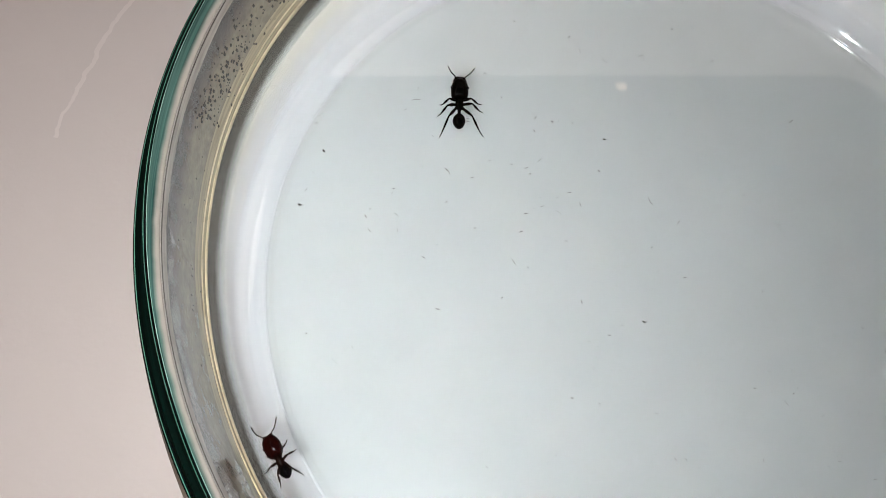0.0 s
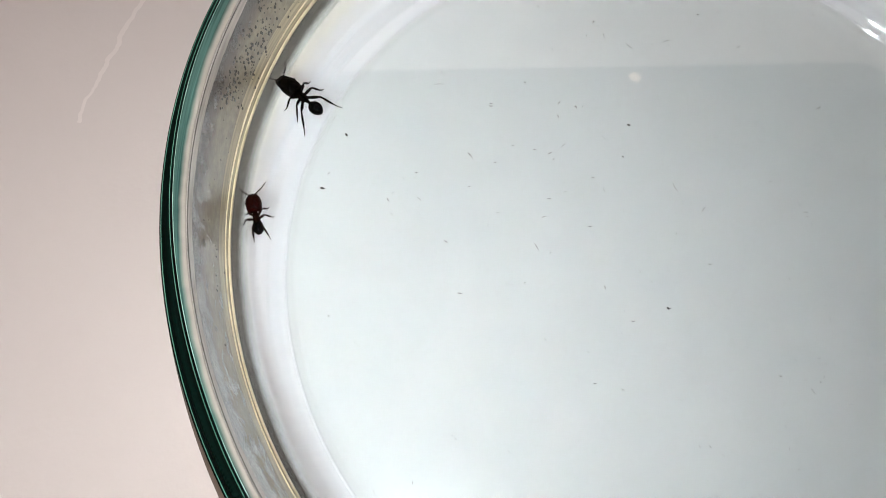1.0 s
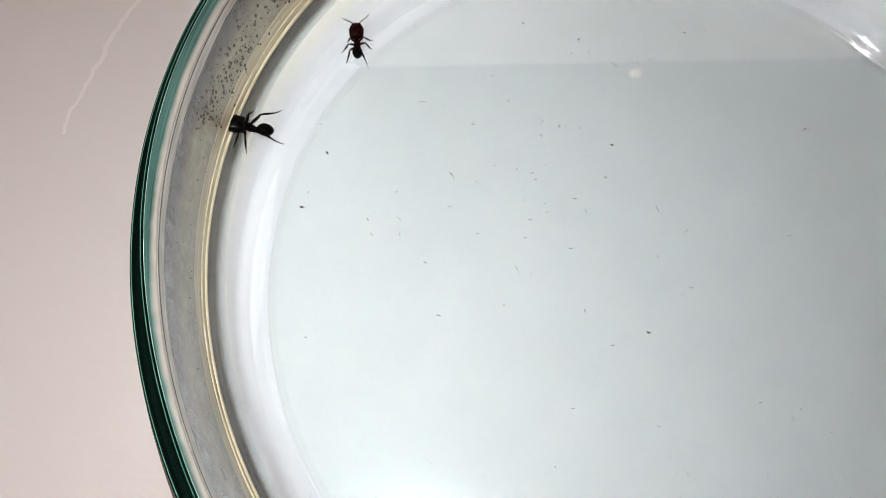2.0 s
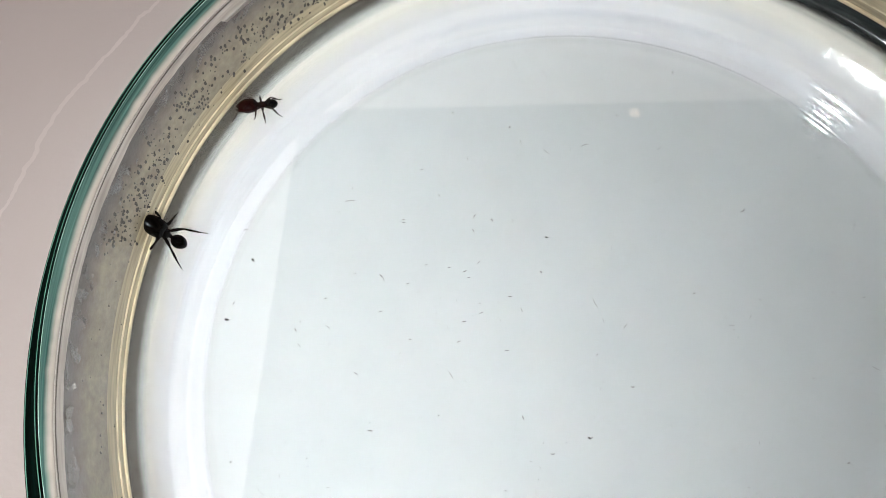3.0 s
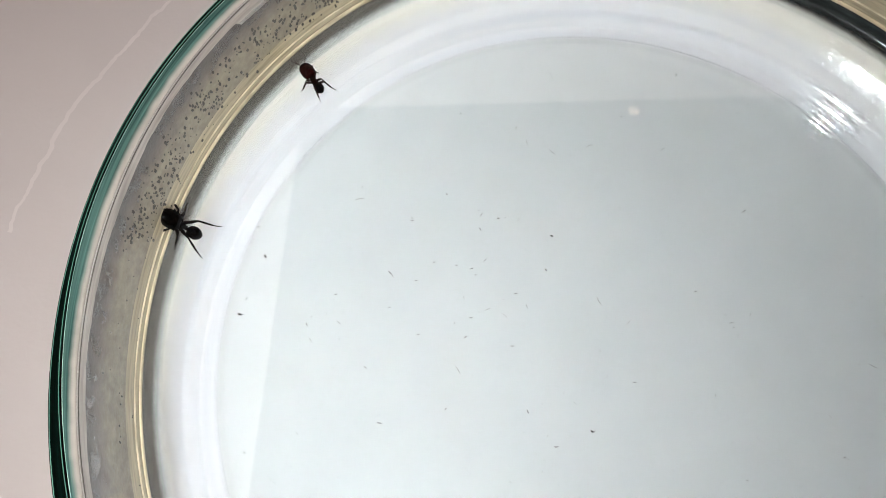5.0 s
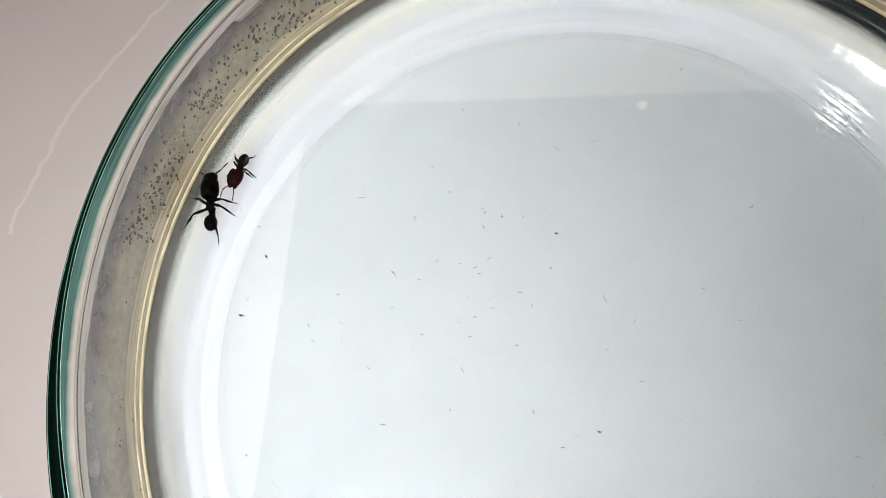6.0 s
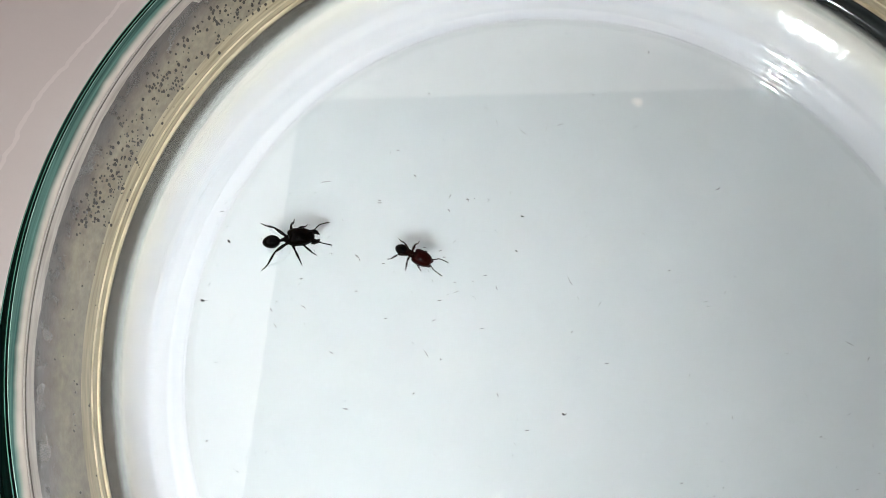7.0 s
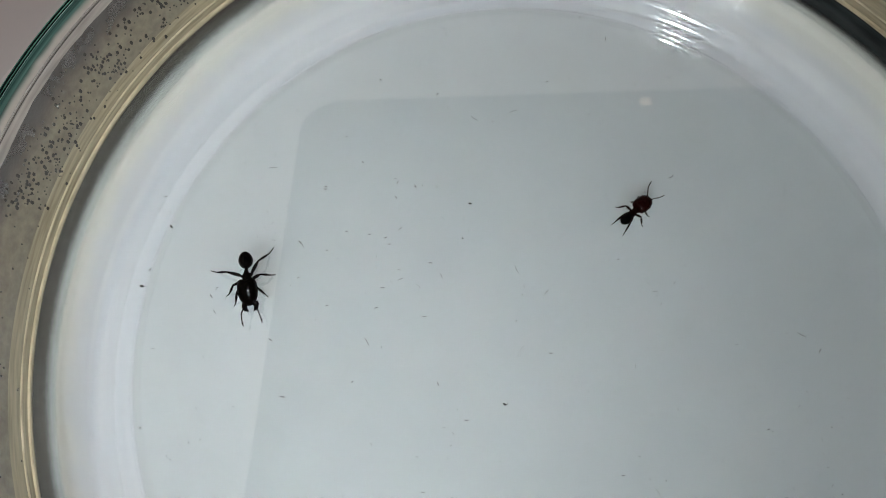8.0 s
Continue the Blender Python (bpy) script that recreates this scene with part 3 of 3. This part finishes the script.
def build_ant(name, k, mats, label, gap, hw, hl, jaw, stride):
    """An ant with a big head; k scales millimetres, gap: from head to gaster centre, stride: the length of its legs."""
    m_head, m_mid, m_tail, m_leg = mats
    ant = tagged(new(name), label, "ant")
    mm = 0.001 * k
    g = gap / 2 / k * 1000

    taper = 0.24 if k == 1.0 else 0.06

    def head_shape(x, y, z):
        full = 2.8 if x < 0 else 2.4
        wide = 1.30 + 0.06 * (-x) - taper * max(0, x) ** 2
        wide *= (1 - abs(x) ** full + 1e-6) ** (1 / full) / math.sqrt(1 - x * x + 1e-6) if abs(x) < 0.999 else 1
        lobe = -0.32 * math.exp(-(y / 0.33) ** 2) * max(0.0, -x)
        return ((x * 1.72 - lobe) * mm * hl, y * wide * mm * hw, z * (1.02 - 0.22 * x) * mm * hw)

    jaws = []
    head = part("head", blob(head_shape, 40, 26), m_head, ant)
    head.location = (g * mm, 0, 2.0 * mm)
    for s in (1, -1):
        eye = part("eye", blob(lambda x, y, z: (x * 0.2 * mm, y * 0.1 * mm, z * 0.17 * mm), 12, 8), M_EYE, head)
        eye.location = (0.15 * mm, s * 1.30 * mm * hw, 0.35 * mm)
        bm = tube([(0, 0, 0), (0.42 * mm, s * 0.05 * mm, -0.05 * mm), (0.78 * mm, -s * 0.07 * mm, -0.08 * mm), (1.05 * mm, -s * 0.39 * mm, -0.1 * mm)],
                  [0.38 * mm, 0.36 * mm, 0.28 * mm, 0.1 * mm], 10)
        for j in range(3):
            tube([((0.55 + 0.2 * j) * mm, -s * (0.03 + 0.12 * j) * mm, -0.08 * mm), ((0.65 + 0.22 * j) * mm, -s * (0.33 + 0.08 * j) * mm, -0.1 * mm)], [0.1 * mm, 0.03 * mm], 6, bm)
        bmesh.ops.scale(bm, vec=(jaw, jaw, jaw), verts=bm.verts)
        mandible = part("mandible", bm, m_head, head)
        hinge = (1.28 * mm * hl, s * 0.68 * mm * min(hw, 1.1), -0.3 * mm)
        mandible.location = hinge
        jaws.append((mandible, hinge, s))

    def mid_shape(x, y, z):
        return (x * 1.4 * mm, y * (0.66 + 0.2 * x - 0.12 * math.sin(3 * x)) * mm, z * (0.62 + 0.14 * x) * mm)

    thorax = part("thorax", blob(mid_shape, 28, 18), m_mid, ant)
    thorax.location = ((g - 2.35) * mm, 0, 1.75 * mm)
    hx = g - 2.35
    pet = tube([((hx - 1.0) * mm, 0, 1.5 * mm), ((hx - 1.35) * mm, 0, 1.75 * mm), ((hx - 1.6) * mm, 0, 1.5 * mm), ((hx - 1.85) * mm, 0, 1.7 * mm), ((hx - 2.1) * mm, 0, 1.5 * mm)],
               [0.2 * mm, 0.34 * mm, 0.2 * mm, 0.36 * mm, 0.22 * mm], 14)
    part("petiole", pet, m_mid, ant)

    def tail_shape(x, y, z):
        return (x * 1.36 * mm, y * (1.05 - 0.10 * x * x + 0.06 * x) * mm, z * 0.95 * mm)

    gaster = part("gaster", blob(tail_shape, 32, 20), m_tail, ant)
    gaster.location = (-g * mm, 0, 1.45 * mm)

    feelers, legs = [], []
    for s in (1, -1):
        me = tube([(0, 0, 0), (0.65 * mm, s * 0.72 * mm, 0.22 * mm), (1.05 * mm, s * 1.2 * mm, 0.2 * mm)], [0.09 * mm, 0.1 * mm, 0.11 * mm], 8)
        tube([(1.05 * mm, s * 1.2 * mm, 0.2 * mm), (1.6 * mm, s * 1.52 * mm, 0.0), (2.2 * mm, s * 1.8 * mm, -0.3 * mm), (2.6 * mm, s * 1.95 * mm, -0.55 * mm)], [0.09 * mm, 0.085 * mm, 0.11 * mm, 0.06 * mm], 8, me)
        fe = part("antenna", me, m_leg, ant)
        feelers.append((fe, (g + 1.42 * hl) * mm, s * 0.42 * mm, 2.1 * mm, s))
    rng = random.Random(int(k * 100))
    for n, ((px, py), foot) in enumerate(zip(HIPS, FEET)):
        for s in (1, -1):
            fx, fy = foot[0] + rng.uniform(-0.7, 0.7), foot[1] + rng.uniform(-0.5, 0.4)
            hip = Vector(((hx + px) * mm, s * py * mm, 1.45 * mm))
            d = Vector(((fx - px) * mm * stride, s * (fy - py) * mm * stride, -1.42 * mm))
            knee = Vector((d.x * 0.42, d.y * 0.46, 0.75 * mm))
            ankle = Vector((d.x * 0.78, d.y * 0.80, -1.1 * mm))
            toe = Vector((d.x * 1.02, d.y * 1.0, d.z))
            leg = part("leg", tube([(0, 0, 0), (d.x * 0.06, d.y * 0.1, 0.0)], [0.3 * mm, 0.24 * mm], 10), m_leg, ant)
            part("femur", tube([(d.x * 0.05, d.y * 0.08, 0), knee * 0.3, knee * 0.62, knee], [0.14 * mm, 0.25 * mm, 0.26 * mm, 0.13 * mm], 9), m_leg, leg)
            part("tibia", tube([knee, (knee + ankle) / 2, ankle], [0.12 * mm, 0.20 * mm, 0.11 * mm], 9), m_leg, leg)
            part("tarsus", tube([ankle, (ankle + toe) / 2 + Vector((0, 0, -0.1 * mm)), toe], [0.09 * mm, 0.08 * mm, 0.06 * mm], 7), m_leg, leg)
            legs.append((leg, hip, n, s, math.degrees(math.atan2(d.y * s, d.x))))
    return ant, (head, g * mm, 2.0 * mm), feelers, legs, jaws


# rows of: seconds, x, y, z, nose up, heading
BLACK_WAY = [
    (0.00, -0.0346, 0.0196, 0.0000, 0, 90),
    (0.10, -0.0354, 0.0196, 0.0000, 0, 106),
    (0.20, -0.0374, 0.0193, 0.0000, 0, 131),
    (0.30, -0.0420, 0.0205, 0.0000, 0, 146),
    (0.40, -0.0464, 0.0212, 0.0000, 0, 164),
    (0.50, -0.0494, 0.0202, 0.0000, 0, 188),
    (0.60, -0.0523, 0.0180, 0.0000, 0, 207),
    (0.70, -0.0555, 0.0167, 0.0000, 0, 196),
    (0.80, -0.0589, 0.0166, 0.0000, 0, 172),
    (0.90, -0.0619, 0.0171, 0.0000, 0, 153),
    (1.00, -0.0634, 0.0170, 0.0000, 0, 142),
    (1.10, -0.0644, 0.0162, 0.0001, 2, 158),
    (1.20, -0.0648, 0.0151, 0.0011, 16, 171),
    (2.30, -0.0680, 0.0131, 0.0019, 28, 193),
    (2.40, -0.0674, 0.0125, 0.0027, 41, 197),
    (2.50, -0.0676, 0.0130, 0.0029, 49, 196),
    (2.60, -0.0680, 0.0137, 0.0030, 54, 183),
    (2.70, -0.0681, 0.0142, 0.0030, 55, 156),
    (2.80, -0.0681, 0.0144, 0.0030, 52, 143),
    (2.90, -0.0681, 0.0143, 0.0029, 51, 150),
    (3.00, -0.0680, 0.0142, 0.0030, 53, 156),
    (3.10, -0.0678, 0.0144, 0.0030, 55, 158),
    (3.20, -0.0678, 0.0145, 0.0030, 53, 158),
    (3.30, -0.0679, 0.0144, 0.0030, 51, 149),
    (3.40, -0.0678, 0.0145, 0.0029, 48, 130),
    (3.50, -0.0679, 0.0149, 0.0027, 43, 118),
    (3.60, -0.0679, 0.0151, 0.0028, 45, 109),
    (3.70, -0.0677, 0.0148, 0.0029, 50, 102),
    (3.80, -0.0676, 0.0140, 0.0030, 53, 117),
    (3.90, -0.0676, 0.0134, 0.0031, 57, 148),
    (4.00, -0.0675, 0.0133, 0.0031, 57, 161),
    (4.10, -0.0674, 0.0136, 0.0030, 55, 144),
    (4.20, -0.0675, 0.0142, 0.0029, 49, 116),
    (5.30, -0.0682, 0.0153, 0.0031, 56, 174),
    (5.40, -0.0678, 0.0155, 0.0031, 55, 158),
    (5.50, -0.0677, 0.0158, 0.0030, 53, 134),
    (5.60, -0.0678, 0.0163, 0.0027, 45, 116),
    (5.70, -0.0677, 0.0169, 0.0019, 29, 106),
    (5.80, -0.0668, 0.0177, 0.0014, 20, 101),
    (5.90, -0.0658, 0.0185, 0.0011, 15, 99),
    (6.00, -0.0653, 0.0193, 0.0001, 3, 95),
    (6.10, -0.0644, 0.0192, 0.0000, 0, 89),
    (6.20, -0.0633, 0.0177, 0.0000, 0, 81),
    (6.30, -0.0622, 0.0160, 0.0000, 0, 52),
    (6.40, -0.0603, 0.0147, 0.0000, 0, 31),
    (6.50, -0.0583, 0.0142, 0.0000, 0, 19),
    (6.60, -0.0564, 0.0131, 0.0000, 0, 2),
    (6.70, -0.0546, 0.0124, 0.0000, 0, -10),
    (6.80, -0.0510, 0.0117, 0.0000, 0, -4),
    (6.90, -0.0482, 0.0114, 0.0000, 0, -1),
    (7.00, -0.0466, 0.0112, 0.0000, 0, 7),
    (7.10, -0.0457, 0.0116, 0.0000, 0, -2),
    (7.20, -0.0451, 0.0116, 0.0000, 0, 5),
    (7.30, -0.0446, 0.0114, 0.0000, 0, 11),
    (7.40, -0.0447, 0.0111, 0.0000, 0, 0),
    (7.50, -0.0447, 0.0108, 0.0000, 0, -9),
    (7.60, -0.0444, 0.0102, 0.0000, 0, -16),
    (7.70, -0.0441, 0.0094, 0.0000, 0, -23),
    (7.80, -0.0441, 0.0077, 0.0000, 0, -40),
    (7.90, -0.0441, 0.0055, 0.0000, 0, -65),
    (8.00, -0.0434, 0.0030, 0.0000, 0, -79),
]
RED_WAY = [
    (0.00, -0.0583, -0.0358, 0.0000, 0, 123),
    (0.10, -0.0589, -0.0327, 0.0000, 0, 129),
    (0.20, -0.0611, -0.0302, 0.0001, 5, 138),
    (0.30, -0.0627, -0.0285, 0.0010, 22, 126),
    (0.40, -0.0641, -0.0258, 0.0008, 18, 120),
    (0.50, -0.0652, -0.0214, 0.0001, 2, 119),
    (0.60, -0.0661, -0.0171, 0.0000, 0, 109),
    (0.70, -0.0668, -0.0133, 0.0000, 0, 107),
    (0.80, -0.0675, -0.0100, 0.0000, 0, 104),
    (0.90, -0.0680, -0.0064, 0.0000, 0, 104),
    (1.00, -0.0685, -0.0036, 0.0000, 0, 106),
    (1.10, -0.0683, -0.0001, 0.0000, 0, 92),
    (1.20, -0.0682, 0.0035, 0.0000, 0, 95),
    (1.40, -0.0612, 0.0052, 0.0000, 0, 45),
    (1.60, -0.0540, 0.0120, 0.0000, 0, 66),
    (1.90, -0.0525, 0.0260, 0.0000, 0, 92),
    (2.10, -0.0535, 0.0365, 0.0000, 0, 105),
    (2.30, -0.0515, 0.0438, 0.0019, 51, 131),
    (2.40, -0.0501, 0.0452, 0.0005, 12, 102),
    (2.50, -0.0497, 0.0452, 0.0010, 23, 102),
    (2.60, -0.0503, 0.0452, 0.0003, 9, 131),
    (2.70, -0.0520, 0.0431, 0.0006, 13, 175),
    (2.80, -0.0538, 0.0411, 0.0001, 3, 195),
    (2.90, -0.0557, 0.0394, 0.0001, 2, 198),
    (3.00, -0.0571, 0.0381, 0.0003, 9, 197),
    (3.10, -0.0583, 0.0350, 0.0001, 2, 217),
    (3.20, -0.0594, 0.0321, 0.0000, 0, 229),
    (3.30, -0.0618, 0.0286, 0.0000, 0, 231),
    (3.40, -0.0630, 0.0248, 0.0000, 0, 242),
    (3.50, -0.0644, 0.0220, 0.0000, 0, 231),
    (3.60, -0.0648, 0.0210, 0.0000, 0, 234),
    (3.70, -0.0645, 0.0217, 0.0002, 6, 205),
    (3.80, -0.0625, 0.0243, 0.0010, 23, 163),
    (3.90, -0.0601, 0.0291, 0.0002, 6, 140),
    (4.00, -0.0597, 0.0316, 0.0000, 0, 132),
    (4.10, -0.0591, 0.0333, 0.0000, 0, 115),
    (4.20, -0.0580, 0.0357, 0.0000, 0, 106),
    (4.60, -0.0540, 0.0392, 0.0000, 0, 98),
    (4.95, -0.0510, 0.0430, 0.0000, 0, 118),
    (5.30, -0.0495, 0.0434, 0.0000, 0, 163),
    (5.40, -0.0512, 0.0426, 0.0000, 0, 182),
    (5.50, -0.0530, 0.0412, 0.0000, 0, 202),
    (5.60, -0.0552, 0.0398, 0.0000, 0, 216),
    (5.70, -0.0573, 0.0360, 0.0000, 0, 242),
    (5.80, -0.0585, 0.0327, 0.0000, 0, 243),
    (5.90, -0.0598, 0.0295, 0.0000, 0, 241),
    (6.00, -0.0615, 0.0261, 0.0000, 0, 254),
    (6.10, -0.0606, 0.0263, 0.0000, 0, 266),
    (6.20, -0.0577, 0.0292, 0.0000, 0, 278),
    (6.30, -0.0539, 0.0296, 0.0000, 0, 304),
    (6.40, -0.0490, 0.0274, 0.0000, 0, 327),
    (6.50, -0.0430, 0.0246, 0.0000, 0, 338),
    (6.60, -0.0380, 0.0210, 0.0000, 0, 322),
    (6.70, -0.0343, 0.0173, 0.0000, 0, 301),
    (6.80, -0.0315, 0.0135, 0.0000, 0, 286),
    (6.90, -0.0298, 0.0102, 0.0000, 0, 295),
    (7.00, -0.0279, 0.0087, 0.0000, 0, 333),
    (7.10, -0.0226, 0.0066, 0.0000, 0, 340),
    (7.20, -0.0186, 0.0056, 0.0000, 0, 341),
    (7.30, -0.0142, 0.0049, 0.0000, 0, 349),
    (7.40, -0.0097, 0.0045, 0.0000, 0, 345),
    (7.50, -0.0060, 0.0047, 0.0000, 0, 354),
    (7.60, -0.0015, 0.0059, 0.0000, 0, 364),
    (7.70, 0.0031, 0.0075, 0.0000, 0, 377),
    (7.80, 0.0067, 0.0092, 0.0000, 0, 380),
    (7.90, 0.0106, 0.0111, 0.0000, 0, 394),
    (8.00, 0.0140, 0.0133, 0.0000, 0, 401),
]


def along(way, t):
    for a, b in zip(way, way[1:]):
        if a[0] <= t <= b[0]:
            f = (t - a[0]) / (b[0] - a[0])
            return [p + (q - p) * f for p, q in zip(a, b)]
    return list(way[-1])


def gait(way, stride):
    """The phase of the stride, time by time, from the way walked and the turning."""
    phase, out, last = 0.0, [], along(way, 0.0)
    for i in range(161):
        here = along(way, i * 0.05)
        moved = math.hypot(here[1] - last[1], here[2] - last[2]) + abs(radians(here[5] - last[5])) * 0.0025
        phase += moved / stride
        out.append((i * 0.05, phase, min(1.0, moved / (0.05 * 0.012))))
        last = here
    return out


# how far each leg reaches round from the head's direction, in degrees: three on one side, three on the other
BLACK_STANCE = [
    (0.0, (92, 116, 150, 86, 98, 140)), (0.5, (26, 63, 128, 70, 105, 147)), (1.0, (79, 122, 134, 70, 105, 149)),
    (2.5, (20, 95, 150, 40, 85, 150)), (3.0, (6, 89, 144, 45, 100, 151)), (3.5, (33, 125, 165, 45, 128, 170)), (4.0, (8, 90, 146, 45, 98, 150)), (5.5, (12, 92, 150, 48, 95, 142)),
    (6.0, (40, 55, 120, 95, 120, 175)), (6.5, (60, 101, 160, 25, 73, 105)), (7.0, (55, 85, 141, 39, 73, 142)), (7.5, (30, 70, 160, 50, 74, 121)), (8.0, (45, 100, 140, 43, 66, 114)),
]
RED_STANCE = [
    (0.0, (50, 97, 151, 45, 82, 154)), (0.5, (60, 91, 151, 50, 100, 166)), (1.0, (55, 94, 162, 50, 84, 161)), (3.0, (50, 88, 140, 50, 92, 163)),
    (6.5, (50, 100, 150, 40, 62, 142)), (7.0, (50, 90, 151, 30, 84, 147)), (7.5, (60, 101, 170, 54, 87, 161)), (8.0, (55, 110, 168, 50, 91, 159)),
]
# how far the black one stretches its neck, in millimetres, and how far it bows its head
STRETCH = [(0, 0.15, 0), (0.5, -0.1, 4), (1.0, 0.3, 0), (1.2, 0.2, 4), (2.3, -0.6, 0), (5.5, -0.6, 0), (6.0, 0.4, 0), (6.3, -0.1, 6), (6.5, -0.5, 8), (7.0, -0.9, 10), (7.3, -1.1, 10), (7.5, -1.2, 10), (7.8, -0.7, 10), (8.0, -0.4, 10)]


def drive(made, way, stride, seed, bite, stance, stretch, press):
    ant, (head, neck, nape), feelers, legs, jaws = made
    rows = []
    for t, x, y, z, up, turn in way:
        # climbing, it presses closer to the wall
        lean = press * math.sin(radians(up))
        rows.append((t, pose(x + lean * math.cos(radians(turn)), y + lean * math.sin(radians(turn)), z, 0, -up, turn)))
    walk(ant, rows)
    for jawbone, hinge, s in jaws:
        walk(jawbone, [(t, pose(*hinge, 0, 0, s * a)) for t, a in bite])
    steps = gait(way, stride)
    rng = random.Random(seed)
    for leg, hip, n, s, rest in legs:
        even = (n + (s > 0)) % 2
        rows = []
        for t, ph, live in steps:
            a = 2 * math.pi * (ph + 0.5 * even)
            swing = (20, 24, 20)[n] * math.sin(a + 0.7) * (0.6 + 0.4 * live)
            when, angles = min(stance, key=lambda k: abs(k[0] - t))
            hold = max(0.0, 1 - abs(t - when) / (0.11 if live > 0.3 else 0.4))
            swing += (rest - angles[n + (0 if s > 0 else 3)] - swing) * min(1.0, 1.6 * hold)
            lift = max(0.0, math.cos(a + 0.7)) * 12 * live * s * (1 - hold)
            # climbing, the rear legs stay down on the floor
            drop = (0.0, 0.35, 0.75)[n] * along(way, t)[4]
            rows.append((t, pose(*hip, lift, drop, -swing * s)))
        walk(leg, rows)
    reach = [(t, e * 0.001, bow) for t, e, bow in stretch]
    walk(head, [(t, pose(neck + e, 0, nape, 0, bow)) for t, e, bow in reach])
    for fe, x, y, z, s in feelers:
        f, p = rng.uniform(1.6, 2.4), rng.uniform(0, 6)
        walk(fe, [(t / 10, pose(x + along(reach, t / 10)[1], y, z, 0, 9 * math.sin(1.3 * f * t / 10 * 3 + p), 17 * math.sin(f * t / 10 * 4 + p) - s * 6)) for t in range(81)])


def motions():
    drive(black_ant, BLACK_WAY, 0.0062, 3, [(0, -24), (5.9, -20), (6.6, 4), (8, 6)], BLACK_STANCE, STRETCH, 0.0025)
    drive(red_ant, RED_WAY, 0.0048, 8, [(0, -20), (8, -20)], RED_STANCE, [(0, 0.3, 0), (0.5, 0.3, 0), (1.2, 0.5, 0), (2.3, 0.4, 0), (5.5, 0.4, 0), (6.2, 0.0, 5), (8, 0.0, 5)], 0.0012)
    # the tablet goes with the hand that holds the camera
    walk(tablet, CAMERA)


build_room()
build_dish()
build_added_dish()
build_ambient_panel()
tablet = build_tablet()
build_droplets()
build_crumbs()
build_flakes()
black_ant = build_ant("black_ant", 1.0, (M_BLACK, M_BLACK, M_BLACK_TAIL, M_BLACK_LEG), "large black harvester ant with a massive head", 0.0054, 1.11, 1.26, 1.15, 0.9)
red_ant = build_ant("red_ant", 0.82, (M_RED, M_BROWN, M_BLACK_TAIL, M_BROWN_LEG), "smaller ant with a dark red head and black gaster", 0.0034, 1.14, 1.16, 0.7, 0.70)
motions()
